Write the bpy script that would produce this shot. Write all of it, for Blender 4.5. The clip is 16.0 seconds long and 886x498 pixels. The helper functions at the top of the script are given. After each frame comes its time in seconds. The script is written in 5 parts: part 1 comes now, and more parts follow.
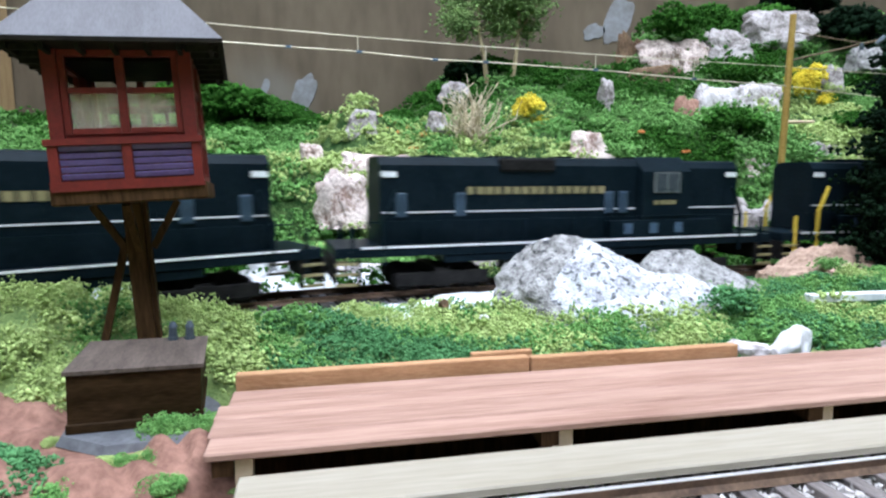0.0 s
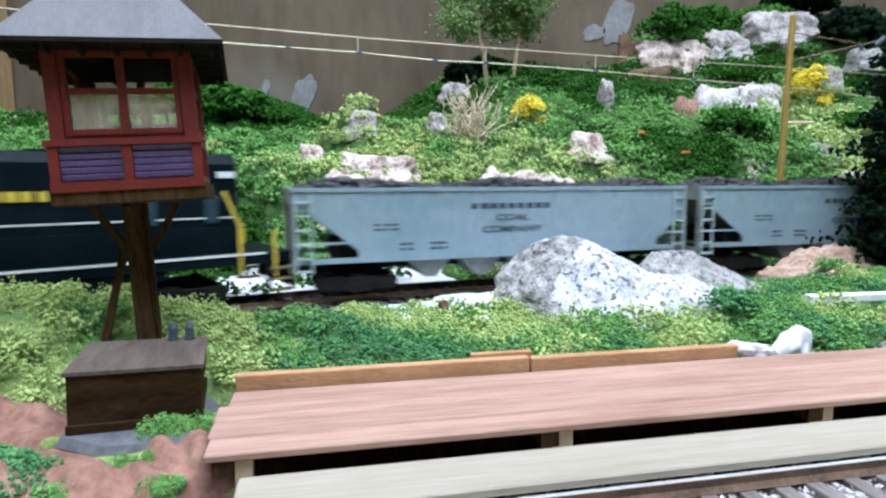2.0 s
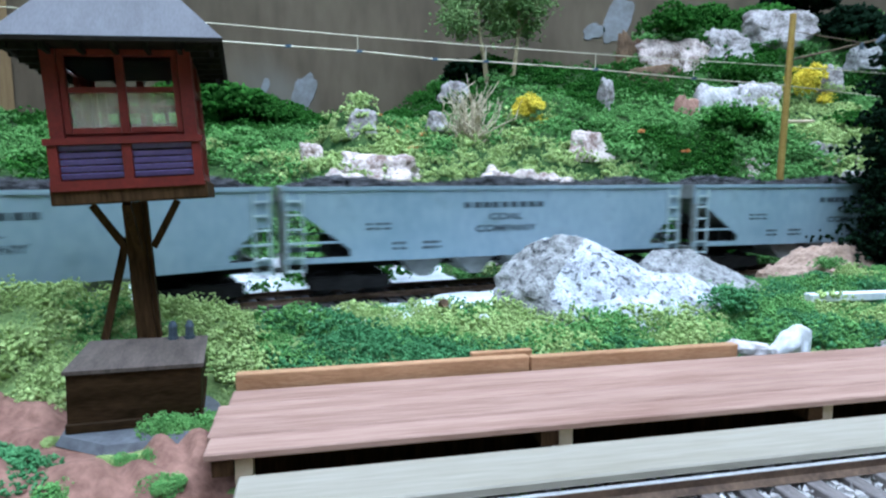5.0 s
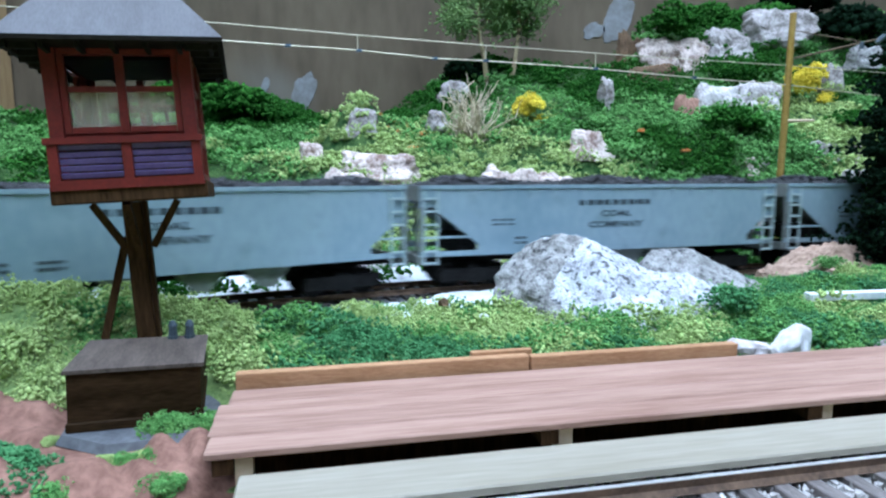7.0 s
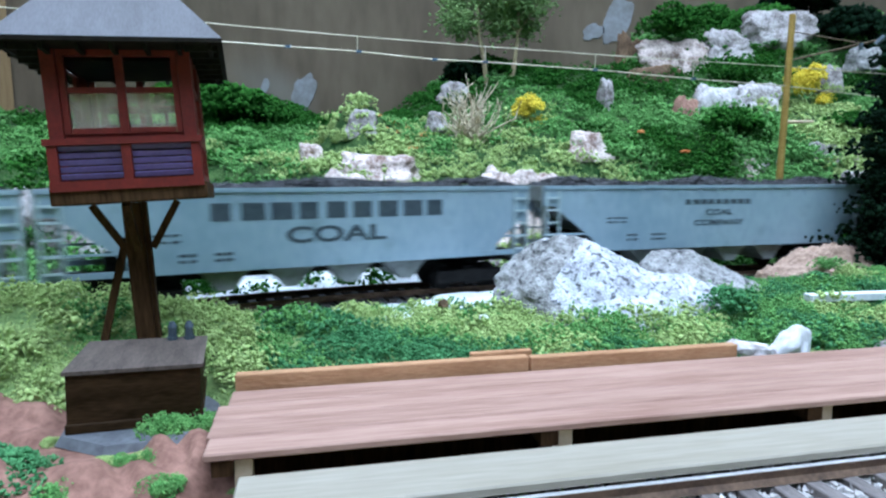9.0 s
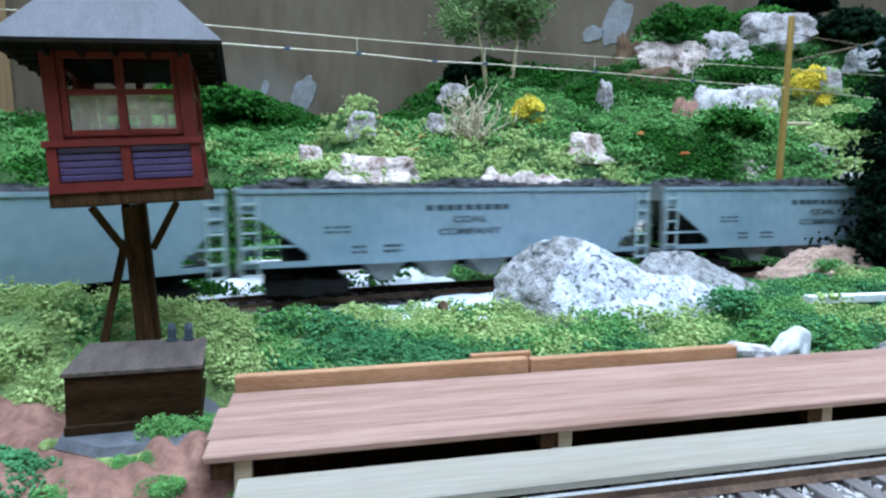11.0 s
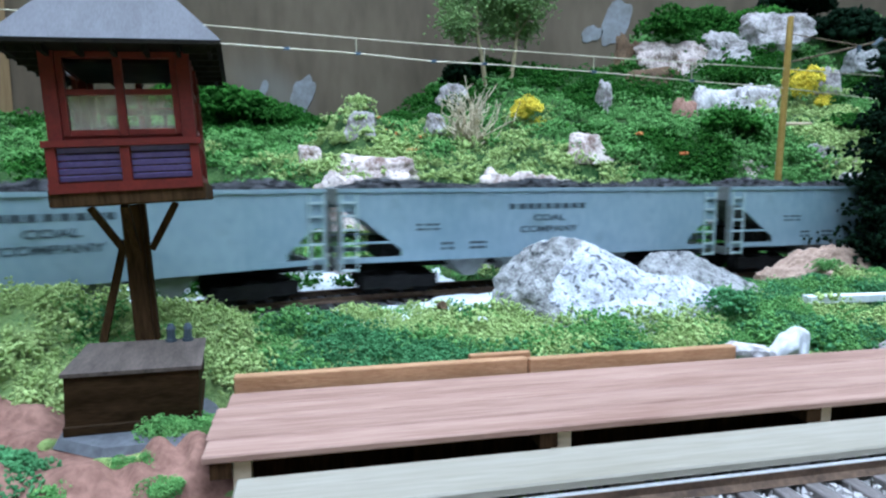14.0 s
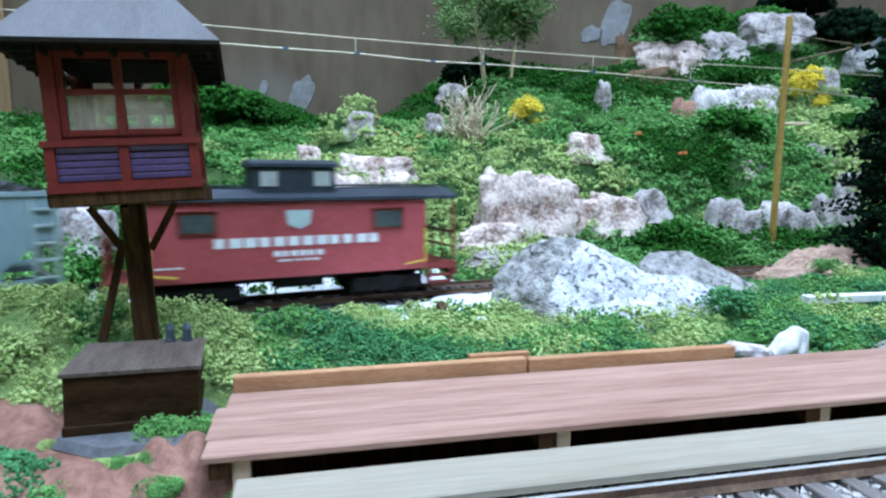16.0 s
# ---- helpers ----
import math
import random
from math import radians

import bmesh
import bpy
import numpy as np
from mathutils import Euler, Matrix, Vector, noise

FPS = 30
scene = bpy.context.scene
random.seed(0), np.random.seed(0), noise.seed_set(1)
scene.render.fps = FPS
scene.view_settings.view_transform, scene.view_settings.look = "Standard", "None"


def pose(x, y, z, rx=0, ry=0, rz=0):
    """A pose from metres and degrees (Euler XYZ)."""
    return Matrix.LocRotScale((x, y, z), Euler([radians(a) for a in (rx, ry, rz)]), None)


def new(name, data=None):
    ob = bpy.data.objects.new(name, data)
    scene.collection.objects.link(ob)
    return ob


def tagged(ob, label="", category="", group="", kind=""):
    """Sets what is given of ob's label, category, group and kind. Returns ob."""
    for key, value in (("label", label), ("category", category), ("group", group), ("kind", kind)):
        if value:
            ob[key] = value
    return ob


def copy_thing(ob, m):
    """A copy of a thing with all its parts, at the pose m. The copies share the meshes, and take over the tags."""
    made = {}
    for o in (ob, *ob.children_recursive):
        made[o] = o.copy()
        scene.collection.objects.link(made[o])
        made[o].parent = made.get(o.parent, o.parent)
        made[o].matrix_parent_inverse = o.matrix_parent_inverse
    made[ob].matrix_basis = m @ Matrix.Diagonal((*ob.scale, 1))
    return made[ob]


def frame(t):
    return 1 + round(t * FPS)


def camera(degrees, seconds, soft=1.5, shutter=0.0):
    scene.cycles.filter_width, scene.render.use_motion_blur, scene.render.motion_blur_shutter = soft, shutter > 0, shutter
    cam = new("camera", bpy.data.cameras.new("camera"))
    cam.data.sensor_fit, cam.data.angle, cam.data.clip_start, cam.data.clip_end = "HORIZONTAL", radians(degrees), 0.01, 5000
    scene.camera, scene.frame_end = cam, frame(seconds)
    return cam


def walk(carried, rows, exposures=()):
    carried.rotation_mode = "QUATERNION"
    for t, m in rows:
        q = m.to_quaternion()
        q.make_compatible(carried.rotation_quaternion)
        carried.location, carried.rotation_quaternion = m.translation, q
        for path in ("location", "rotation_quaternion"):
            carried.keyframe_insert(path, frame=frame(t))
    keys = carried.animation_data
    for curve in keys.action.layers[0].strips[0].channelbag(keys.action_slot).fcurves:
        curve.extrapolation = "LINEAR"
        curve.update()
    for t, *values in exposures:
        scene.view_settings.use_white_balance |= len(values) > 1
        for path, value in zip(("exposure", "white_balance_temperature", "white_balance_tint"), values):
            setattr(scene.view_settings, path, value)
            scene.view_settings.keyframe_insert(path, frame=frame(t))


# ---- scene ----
cam = camera(73.5, 16.0, soft=2.4, shutter=0.35)
EYE = (0.0, 0.0, 0.046)


def aim(down, right, roll=0.0):
    """The camera's pose: degrees down, degrees to the right."""
    return pose(EYE[0], EYE[1], EYE[2], 90 - down, 0, -right) @ pose(0, 0, 0, 0, 0, roll)


walk(cam, [
    (0.0, aim(7.00, 0.000)), (1.0, aim(6.92, 0.000)), (3.0, aim(6.96, 0.000)), (4.0, aim(7.01, 0.005)),
    (6.5, aim(7.09, 0.010)), (7.5, aim(7.12, 0.015)), (8.5, aim(7.09, 0.030)), (9.0, aim(7.01, 0.045)),
    (11.5, aim(6.84, 0.085)), (12.5, aim(6.83, 0.10)), (13.5, aim(6.84, 0.13)), (14.5, aim(6.83, 0.17)),
    (16.0, aim(6.84, 0.22))], exposures=[(0.0, 0.28, 5700, 16), (1.6, 0.28, 5700, 16), (3.2, 0.04, 5000, 10), (16.0, 0.04, 5000, 10)])

# ---- world and light: a closed room lit by ceiling lights ----
world = bpy.data.worlds.new("room_air")
world.use_nodes = True
world.node_tree.nodes["Background"].inputs[0].default_value = (0.75, 0.85, 1.0, 1)
world.node_tree.nodes["Background"].inputs[1].default_value = 0.3
scene.world = world
CEILING_Z = 1.35
LIGHTS = [(-0.10, 0.30, 1.30, 0.34, 12.0), (0.20, -0.28, 1.05, 0.32, 18.5), (-0.7, -1.6, 1.30, 0.12, 1.5)]
LIGHT_COLOUR = (0.9, 0.98, 1.0)


def ceiling_lamp(x, y, z, half, watts):
    data = bpy.data.lights.new("ceiling_lamp", "AREA")
    data.shape, data.size, data.size_y, data.energy = "RECTANGLE", 1.5, half * 2, watts
    data.color = LIGHT_COLOUR
    new("ceiling_lamp", data).matrix_world = pose(x, y, z)


for row in LIGHTS:
    ceiling_lamp(*row)


# ---- materials ----
def material(name, a, b=None, rough=0.7, scale=300.0, fine=1500.0, bump=0.0004, metal=0.0, island=0.0, objects=0.0,
             stretch=(1, 1, 1), mid=(0.35, 0.65), spec=0.4, glow=0.0, speck=None):
    """Two colours mixed by coarse and fine noise at real size, with relief. island, objects: how far lightness wanders from piece to piece.
    speck: (colour, scale, from, to) for spots of a third colour."""
    m = bpy.data.materials.new(name)
    m.use_nodes = True
    nt = m.node_tree
    n, link = nt.nodes, nt.links.new
    bsdf = n["Principled BSDF"]
    bsdf.inputs["Roughness"].default_value = rough
    bsdf.inputs["Metallic"].default_value = metal
    bsdf.inputs["Specular IOR Level"].default_value = spec
    tc = n.new("ShaderNodeTexCoord")
    mp = n.new("ShaderNodeMapping")
    mp.inputs["Scale"].default_value = stretch
    link(tc.outputs["Object"], mp.inputs["Vector"])
    n1, n2 = n.new("ShaderNodeTexNoise"), n.new("ShaderNodeTexNoise")
    n1.inputs["Scale"].default_value, n2.inputs["Scale"].default_value = scale, fine
    n1.inputs["Detail"].default_value, n2.inputs["Detail"].default_value = 4, 3
    link(mp.outputs[0], n1.inputs["Vector"])
    link(mp.outputs[0], n2.inputs["Vector"])
    add = n.new("ShaderNodeMath")
    add.operation = "MULTIPLY_ADD"
    add.inputs[1].default_value = 0.45
    link(n2.outputs["Fac"], add.inputs[0])
    sc = n.new("ShaderNodeMath")
    sc.operation = "MULTIPLY"
    sc.inputs[1].default_value = 0.55
    link(n1.outputs["Fac"], sc.inputs[0])
    link(sc.outputs[0], add.inputs[2])
    ramp = n.new("ShaderNodeValToRGB")
    ramp.color_ramp.elements[0].position, ramp.color_ramp.elements[1].position = mid
    ramp.color_ramp.elements[0].color = (*a, 1)
    ramp.color_ramp.elements[1].color = (*(b or a), 1)
    link(add.outputs[0], ramp.inputs[0])
    out = ramp.outputs[0]
    if speck:
        v = n.new("ShaderNodeTexNoise")
        v.inputs["Scale"].default_value, v.inputs["Detail"].default_value = speck[1], 3
        link(tc.outputs["Object"], v.inputs["Vector"])
        r2 = n.new("ShaderNodeMapRange")
        r2.inputs["From Min"].default_value, r2.inputs["From Max"].default_value = speck[2], speck[3]
        link(v.outputs["Fac"], r2.inputs["Value"])
        mx = n.new("ShaderNodeMix")
        mx.data_type = "RGBA"
        link(r2.outputs[0], mx.inputs["Factor"])
        link(out, mx.inputs[6])
        mx.inputs[7].default_value = (*speck[0], 1)
        out = mx.outputs[2]
    for amount, node, socket in ((island, "ShaderNodeNewGeometry", "Random Per Island"), (objects, "ShaderNodeObjectInfo", "Random")):
        if amount:
            g = n.new(node)
            mr = n.new("ShaderNodeMapRange")
            mr.inputs["To Min"].default_value, mr.inputs["To Max"].default_value = 1 - amount, 1 + amount
            link(g.outputs[socket], mr.inputs["Value"])
            hs = n.new("ShaderNodeHueSaturation")
            link(mr.outputs[0], hs.inputs["Value"])
            link(out, hs.inputs["Color"])
            out = hs.outputs[0]
    link(out, bsdf.inputs["Base Color"])
    if bump:
        bp = n.new("ShaderNodeBump")
        bp.inputs["Strength"].default_value, bp.inputs["Distance"].default_value = 0.7, bump
        link(add.outputs[0], bp.inputs["Height"])
        link(bp.outputs[0], bsdf.inputs["Normal"])
    if glow:
        bsdf.inputs["Emission Color"].default_value = (*a, 1)
        bsdf.inputs["Emission Strength"].default_value = glow
    return m


M = dict(
    earth=material("mossy_earth", (0.09, 0.15, 0.04), (0.24, 0.32, 0.1), 0.95, 160, 1100, 0.003),
    moss=material("mottled_hill_moss", (0.012, 0.042, 0.010), (0.08, 0.13, 0.04), 0.95, 150, 900, 0.005, mid=(0.4, 0.6), spec=0.08),
    clay=material("clay_soil", (0.125, 0.058, 0.04), (0.29, 0.155, 0.112), 0.9, 130, 700, 0.0012),
    plaster=material("plaster_ground", (0.55, 0.58, 0.62), (0.8, 0.82, 0.84), 0.75, 150, 900, 0.0006),
    turf_light=material("light_green_foam", (0.24, 0.335, 0.095), (0.48, 0.585, 0.225), 0.95, 330, 2300, 0.0007, mid=(0.38, 0.62), island=0.12, spec=0.05),
    turf_mid=material("mid_green_foam", (0.08, 0.2, 0.05), (0.21, 0.4, 0.115), 0.95, 330, 2300, 0.0007, mid=(0.38, 0.62), island=0.12, spec=0.05),
    turf_deep=material("deep_green_foam", (0.045, 0.14, 0.05), (0.12, 0.28, 0.11), 0.95, 330, 2300, 0.0007, mid=(0.38, 0.62), island=0.12, spec=0.05),
    turf_dark=material("dark_green_foam", (0.010, 0.048, 0.005), (0.055, 0.155, 0.022), 0.95, 330, 2300, 0.0007, mid=(0.38, 0.62), island=0.2, spec=0.05),
    fir=material("fir_green", (0.003, 0.009, 0.004), (0.008, 0.02, 0.009), 0.95, 90, 900, 0.0003, island=0.3, spec=0.05),
    sage=material("sage_leaf", (0.09, 0.17, 0.045), (0.27, 0.38, 0.14), 0.9, 60, 800, 0.0002, island=0.3, spec=0.1),
    yellow=material("yellow_blossom", (0.65, 0.5, 0.02), (0.85, 0.7, 0.06), 0.9, 90, 800, 0.0002, island=0.2),
    orange=material("orange_blossom", (0.6, 0.2, 0.05), (0.75, 0.3, 0.1), 0.9, 90, 800, 0.0002, island=0.2),
    straw=material("dry_twig", (0.42, 0.34, 0.22), (0.64, 0.55, 0.4), 0.9, 90, 800, 0.0002, island=0.25),
    bark=material("pale_bark", (0.25, 0.2, 0.11), (0.42, 0.35, 0.2), 0.9, 200, 900, 0.0003),
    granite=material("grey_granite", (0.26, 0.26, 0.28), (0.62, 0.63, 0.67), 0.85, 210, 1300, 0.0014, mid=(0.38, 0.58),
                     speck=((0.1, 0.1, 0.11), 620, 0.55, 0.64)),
    # Serves dull stones, and the big boulder's left faces as painted shade.
    granite_dull_and_shade=material("dull_and_shaded_granite", (0.13, 0.125, 0.12), (0.38, 0.37, 0.36), 0.9, 260, 1300, 0.0014, mid=(0.38, 0.6),
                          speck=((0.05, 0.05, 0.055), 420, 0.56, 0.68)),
    outcrop=material("pink_white_outcrop", (0.22, 0.14, 0.11), (0.7, 0.59, 0.54), 0.85, 80, 500, 0.003, mid=(0.38, 0.56)),
    outcrop_grey=material("grey_white_outcrop", (0.12, 0.1, 0.09), (0.45, 0.41, 0.4), 0.85, 85, 500, 0.003, mid=(0.37, 0.57)),
    sandstone=material("tan_sandstone", (0.2, 0.13, 0.09), (0.46, 0.32, 0.24), 0.9, 110, 700, 0.001),
    outcrop_white=material("white_outcrop", (0.24, 0.2, 0.19), (0.62, 0.58, 0.58), 0.85, 70, 500, 0.003, mid=(0.36, 0.56)),
    quartz=material("white_quartz", (0.5, 0.49, 0.5), (0.82, 0.82, 0.85), 0.7, 60, 700, 0.0006),
    redrock=material("red_brown_cliff", (0.16, 0.075, 0.05), (0.42, 0.24, 0.18), 0.9, 70, 500, 0.002),
    # Brown of cliff and pebble, darkened to paint the shadow under the ledge.
    brownrock_and_shade=material("brown_cliff_and_shade", (0.05, 0.03, 0.016), (0.2, 0.125, 0.07), 0.9, 60, 500, 0.0015),
    wall=material("grey_brown_plaster_wall", (0.077, 0.057, 0.035), (0.130, 0.101, 0.065), 0.9, 9, 60, 0.0008, stretch=(1, 1, 0.35),
                  speck=((0.165, 0.15, 0.125), 4, 0.55, 0.75)),
    scuff=material("pale_filler", (0.16, 0.155, 0.15), (0.25, 0.26, 0.27), 0.9, 40, 200, 0.0004),
    room=material("room_paint", (0.16, 0.16, 0.155), (0.21, 0.21, 0.2), 0.9, 5, 60, 0.0006),
    floorboards=material("room_floor_grey", (0.1, 0.1, 0.095), (0.15, 0.145, 0.14), 0.8, 4, 50, 0.0006),
    pine=material("pine_post", (0.26, 0.165, 0.075), (0.38, 0.26, 0.13), 0.7, 60, 300, 0.0004, stretch=(4, 4, 0.3)),
    deck=material("pink_brown_deck_plank", (0.21, 0.115, 0.082), (0.37, 0.235, 0.18), 0.75, 160, 900, 0.0003, stretch=(0.12, 2.2, 1), objects=0.1),
    edging=material("raw_orange_wood", (0.3, 0.155, 0.07), (0.46, 0.265, 0.135), 0.85, 200, 1500, 0.0004, stretch=(0.4, 1.5, 1.5)),
    paleboard=material("pale_grey_board", (0.24, 0.21, 0.155), (0.32, 0.285, 0.225), 0.6, 90, 700, 0.0002, stretch=(0.15, 2, 1)),
    palewood=material("pale_post_wood", (0.5, 0.38, 0.24), (0.62, 0.5, 0.34), 0.8, 200, 900, 0.0002),
    rail=material("worn_steel_rail", (0.75, 0.75, 0.75), (0.92, 0.92, 0.92), 0.55, 120, 900, 0.0001, metal=1.0),
    rust=material("rusty_rail", (0.06, 0.035, 0.022), (0.16, 0.1, 0.06), 0.75, 200, 1200, 0.0002),
    tie=material("weathered_tie", (0.09, 0.075, 0.07), (0.2, 0.175, 0.165), 0.9, 260, 1400, 0.0003, stretch=(2, 0.4, 1), objects=0.3),
    tie_dark=material("dark_tie", (0.018, 0.015, 0.013), (0.06, 0.05, 0.045), 0.9, 260, 1400, 0.0003),
    ballast=material("pale_ballast", (0.25, 0.23, 0.22), (0.55, 0.52, 0.5), 0.9, 300, 1300, 0.0006, island=0.3),
    ballast_dark=material("dark_ballast", (0.03, 0.03, 0.032), (0.2, 0.2, 0.22), 0.9, 300, 1300, 0.0006, island=0.5),
    red=material("barn_red_paint", (0.085, 0.0045, 0.002), (0.15, 0.010, 0.004), 0.6, 200, 1200, 0.0001),
    purple=material("violet_louvre_paint", (0.09, 0.06, 0.175), (0.145, 0.1, 0.255), 0.6, 200, 1200, 0.0001),
    timber=material("dark_stained_timber", (0.024, 0.013, 0.006), (0.09, 0.048, 0.022), 0.7, 200, 900, 0.0002, stretch=(2, 2, 0.3), spec=0.05),
    timber_grey=material("grey_brown_timber", (0.09, 0.06, 0.03), (0.19, 0.14, 0.09), 0.8, 200, 900, 0.0002),
    roof=material("grey_roof_sheet", (0.085, 0.08, 0.088), (0.13, 0.125, 0.138), 0.7, 90, 900, 0.0001, stretch=(3, 0.4, 1)),
    # Near-black: the shade below the eave and inside the cabin is in the colour.
    roof_under_shade=material("shaded_eave", (0.008, 0.007, 0.006), (0.022, 0.018, 0.014), 0.8, 200, 900, 0.0001, spec=0.05),
    # Box wood: sides darkened as shade, lid lightened as a lit top.
    boxbrown=material("dark_brown_box_wood", (0.014, 0.008, 0.003), (0.045, 0.026, 0.012), 0.6, 200, 1200, 0.0002, stretch=(0.4, 2, 2), spec=0.05),
    boxlid_lit=material("lit_lid_wood", (0.045, 0.033, 0.026), (0.13, 0.1, 0.082), 0.6, 200, 1200, 0.0002, stretch=(2.5, 0.4, 2)),
    slab=material("slate_slab", (0.07, 0.072, 0.08), (0.14, 0.145, 0.155), 0.7, 160, 900, 0.0004),
    iron=material("blue_grey_iron", (0.045, 0.06, 0.075), (0.1, 0.125, 0.15), 0.5, 200, 900, 0.0001, metal=0.3),
    curtain=material("cream_card", (0.62, 0.5, 0.34), (0.76, 0.64, 0.46), 0.9, 200, 900, 0.0001),
    brass=material("brass_pole", (0.45, 0.28, 0.06), (0.62, 0.42, 0.13), 0.4, 60, 600, 0.0001, metal=0.6),
    wire=material("brass_wire", (0.42, 0.38, 0.26), (0.6, 0.55, 0.42), 0.5, 60, 600, 0.0, metal=0.5),
    black=material("black_loco_paint", (0.002, 0.006, 0.009), (0.007, 0.013, 0.018), 0.42, 60, 600, 0.00005, spec=0.05),
    under=material("sooty_running_gear", (0.006, 0.006, 0.006), (0.02, 0.019, 0.018), 0.8, 200, 900, 0.0002, spec=0.05),
    vent=material("blue_grey_vent", (0.03, 0.055, 0.09), (0.06, 0.1, 0.15), 0.45, 200, 900, 0.0001),
    white=material("white_marking", (0.6, 0.62, 0.64), (0.75, 0.76, 0.78), 0.6, 200, 900, 0.0),
    gold=material("yellow_lettering", (0.5, 0.36, 0.03), (0.66, 0.5, 0.06), 0.6, 200, 900, 0.0),
    dullgold=material("dull_gold_lettering", (0.16, 0.14, 0.06), (0.24, 0.2, 0.1), 0.6, 200, 900, 0.0),
    badge=material("red_badge", (0.45, 0.05, 0.04), (0.55, 0.08, 0.06), 0.6, 200, 900, 0.0),
    hopper=material("blue_grey_hopper_paint", (0.18, 0.255, 0.30), (0.265, 0.34, 0.385), 0.6, 30, 500, 0.00005, stretch=(1, 1, 0.35), objects=0.06,
                    speck=((0.16, 0.22, 0.23), 70, 0.6, 0.8)),
    hopper_end=material("weathered_grey_end", (0.12, 0.13, 0.12), (0.25, 0.27, 0.26), 0.7, 60, 500, 0.0001),
    ladder=material("light_ladder_paint", (0.34, 0.42, 0.43), (0.45, 0.53, 0.54), 0.6, 100, 500, 0.0),
    coal=material("coal", (0.012, 0.012, 0.014), (0.05, 0.05, 0.055), 0.6, 300, 1200, 0.0006, island=0.5),
    ink=material("dark_lettering", (0.02, 0.035, 0.045), (0.05, 0.065, 0.075), 0.7, 200, 900, 0.0),
    tuscan=material("faded_red_caboose_paint", (0.26, 0.045, 0.05), (0.36, 0.075, 0.08), 0.6, 40, 500, 0.00005),
    tuscan_dark=material("dark_red_platform_paint", (0.13, 0.02, 0.015), (0.2, 0.035, 0.025), 0.6, 60, 500, 0.00005),
    roofblack=material("blue_black_roof_paint", (0.015, 0.02, 0.03), (0.04, 0.05, 0.07), 0.5, 60, 500, 0.00005),
    lamp_white=material("lamp_diffuser", (1.0, 1.0, 1.0), None, 0.5, 5, 50, 0.0, glow=3.0),
)


def glass(name, tint, rough=0.05):
    m = bpy.data.materials.new(name)
    m.use_nodes = True
    b = m.node_tree.nodes["Principled BSDF"]
    b.inputs["Base Color"].default_value = (*tint, 1)
    b.inputs["Roughness"].default_value = rough
    b.inputs["Transmission Weight"].default_value = 1.0
    b.inputs["IOR"].default_value = 1.03
    return m


M["glass"] = glass("clear_pane", (0.9, 0.9, 0.85))
def glare_glass(name, tint):
    """A clear pane with an uneven pale glare painted over it."""
    m = bpy.data.materials.new(name)
    m.use_nodes = True
    n, link = m.node_tree.nodes, m.node_tree.links.new
    clear, mix = n.new("ShaderNodeBsdfTransparent"), n.new("ShaderNodeMixShader")
    b = n["Principled BSDF"]
    b.inputs["Base Color"].default_value = (*tint, 1)
    b.inputs["Roughness"].default_value = 0.35
    film = n.new("ShaderNodeTexNoise")
    film.inputs["Scale"].default_value = 160
    amount = n.new("ShaderNodeMapRange")
    amount.inputs["To Min"].default_value, amount.inputs["To Max"].default_value = 0.10, 0.42
    link(n.new("ShaderNodeTexCoord").outputs["Object"], film.inputs["Vector"])
    link(film.outputs["Fac"], amount.inputs["Value"])
    link(amount.outputs[0], mix.inputs[0])
    link(clear.outputs[0], mix.inputs[1])
    link(b.outputs[0], mix.inputs[2])
    link(mix.outputs[0], n["Material Output"].inputs[0])
    return m


# Cream haze in the colour, in place of light caught by the glass.
M["glare_glass"] = glare_glass("glare_pane", (0.78, 0.68, 0.55))
M["smoke"] = material("smoked_pane", (0.03, 0.04, 0.045), (0.07, 0.08, 0.09), 0.15, 60, 500, 0.0)
M["paleglass"] = material("frosted_pane", (0.27, 0.29, 0.29), (0.42, 0.44, 0.43), 0.2, 60, 500, 0.0)


# ---- mesh helpers ----
def link_mesh(name, bm, mat, parent=None, label="", smooth=False):
    me = bpy.data.meshes.new(name)
    bm.normal_update()
    bm.to_mesh(me)
    bm.free()
    for m in (mat if isinstance(mat, (list, tuple)) else [mat]):
        me.materials.append(m)
    if smooth:
        for p in me.polygons:
            p.use_smooth = True
    ob = new(name, me)
    if parent:
        ob.parent = parent
    if label:
        ob["label"] = label
    return ob


def part(name, bm, mat, parent, label="", smooth=False):
    return link_mesh(name, bm, mat, parent, label, smooth)


def box(bm, x0, x1, y0, y1, z0, z1, m=None, bevel=0.0):
    vs = [bm.verts.new((x, y, z)) for z in (z0, z1) for y in (y0, y1) for x in (x0, x1)]
    fs = []
    for idx in ((0, 2, 3, 1), (4, 5, 7, 6), (0, 1, 5, 4), (1, 3, 7, 5), (3, 2, 6, 7), (2, 0, 4, 6)):
        fs.append(bm.faces.new([vs[i] for i in idx]))
    if bevel:
        es = list({e for f in fs for e in f.edges})
        r = bmesh.ops.bevel(bm, geom=es, offset=bevel, segments=1, affect="EDGES", profile=0.5)
        vs = list({v for f in r["faces"] for v in f.verts} | {v for v in vs if v.is_valid})
    if m is not None:
        bmesh.ops.transform(bm, matrix=m, verts=vs)
    return bm


def boxes(*rows, bevel=0.0):
    bm = bmesh.new()
    for r in rows:
        box(bm, *r, bevel=bevel)
    return bm


def beam(bm, a, b, w, d=None):
    """A square bar from a to b."""
    a, b = Vector(a), Vector(b)
    q = (b - a).to_track_quat("Z", "Y").to_matrix().to_4x4()
    box(bm, -w / 2, w / 2, -(d or w) / 2, (d or w) / 2, 0, (b - a).length, Matrix.Translation(a) @ q)
    return bm


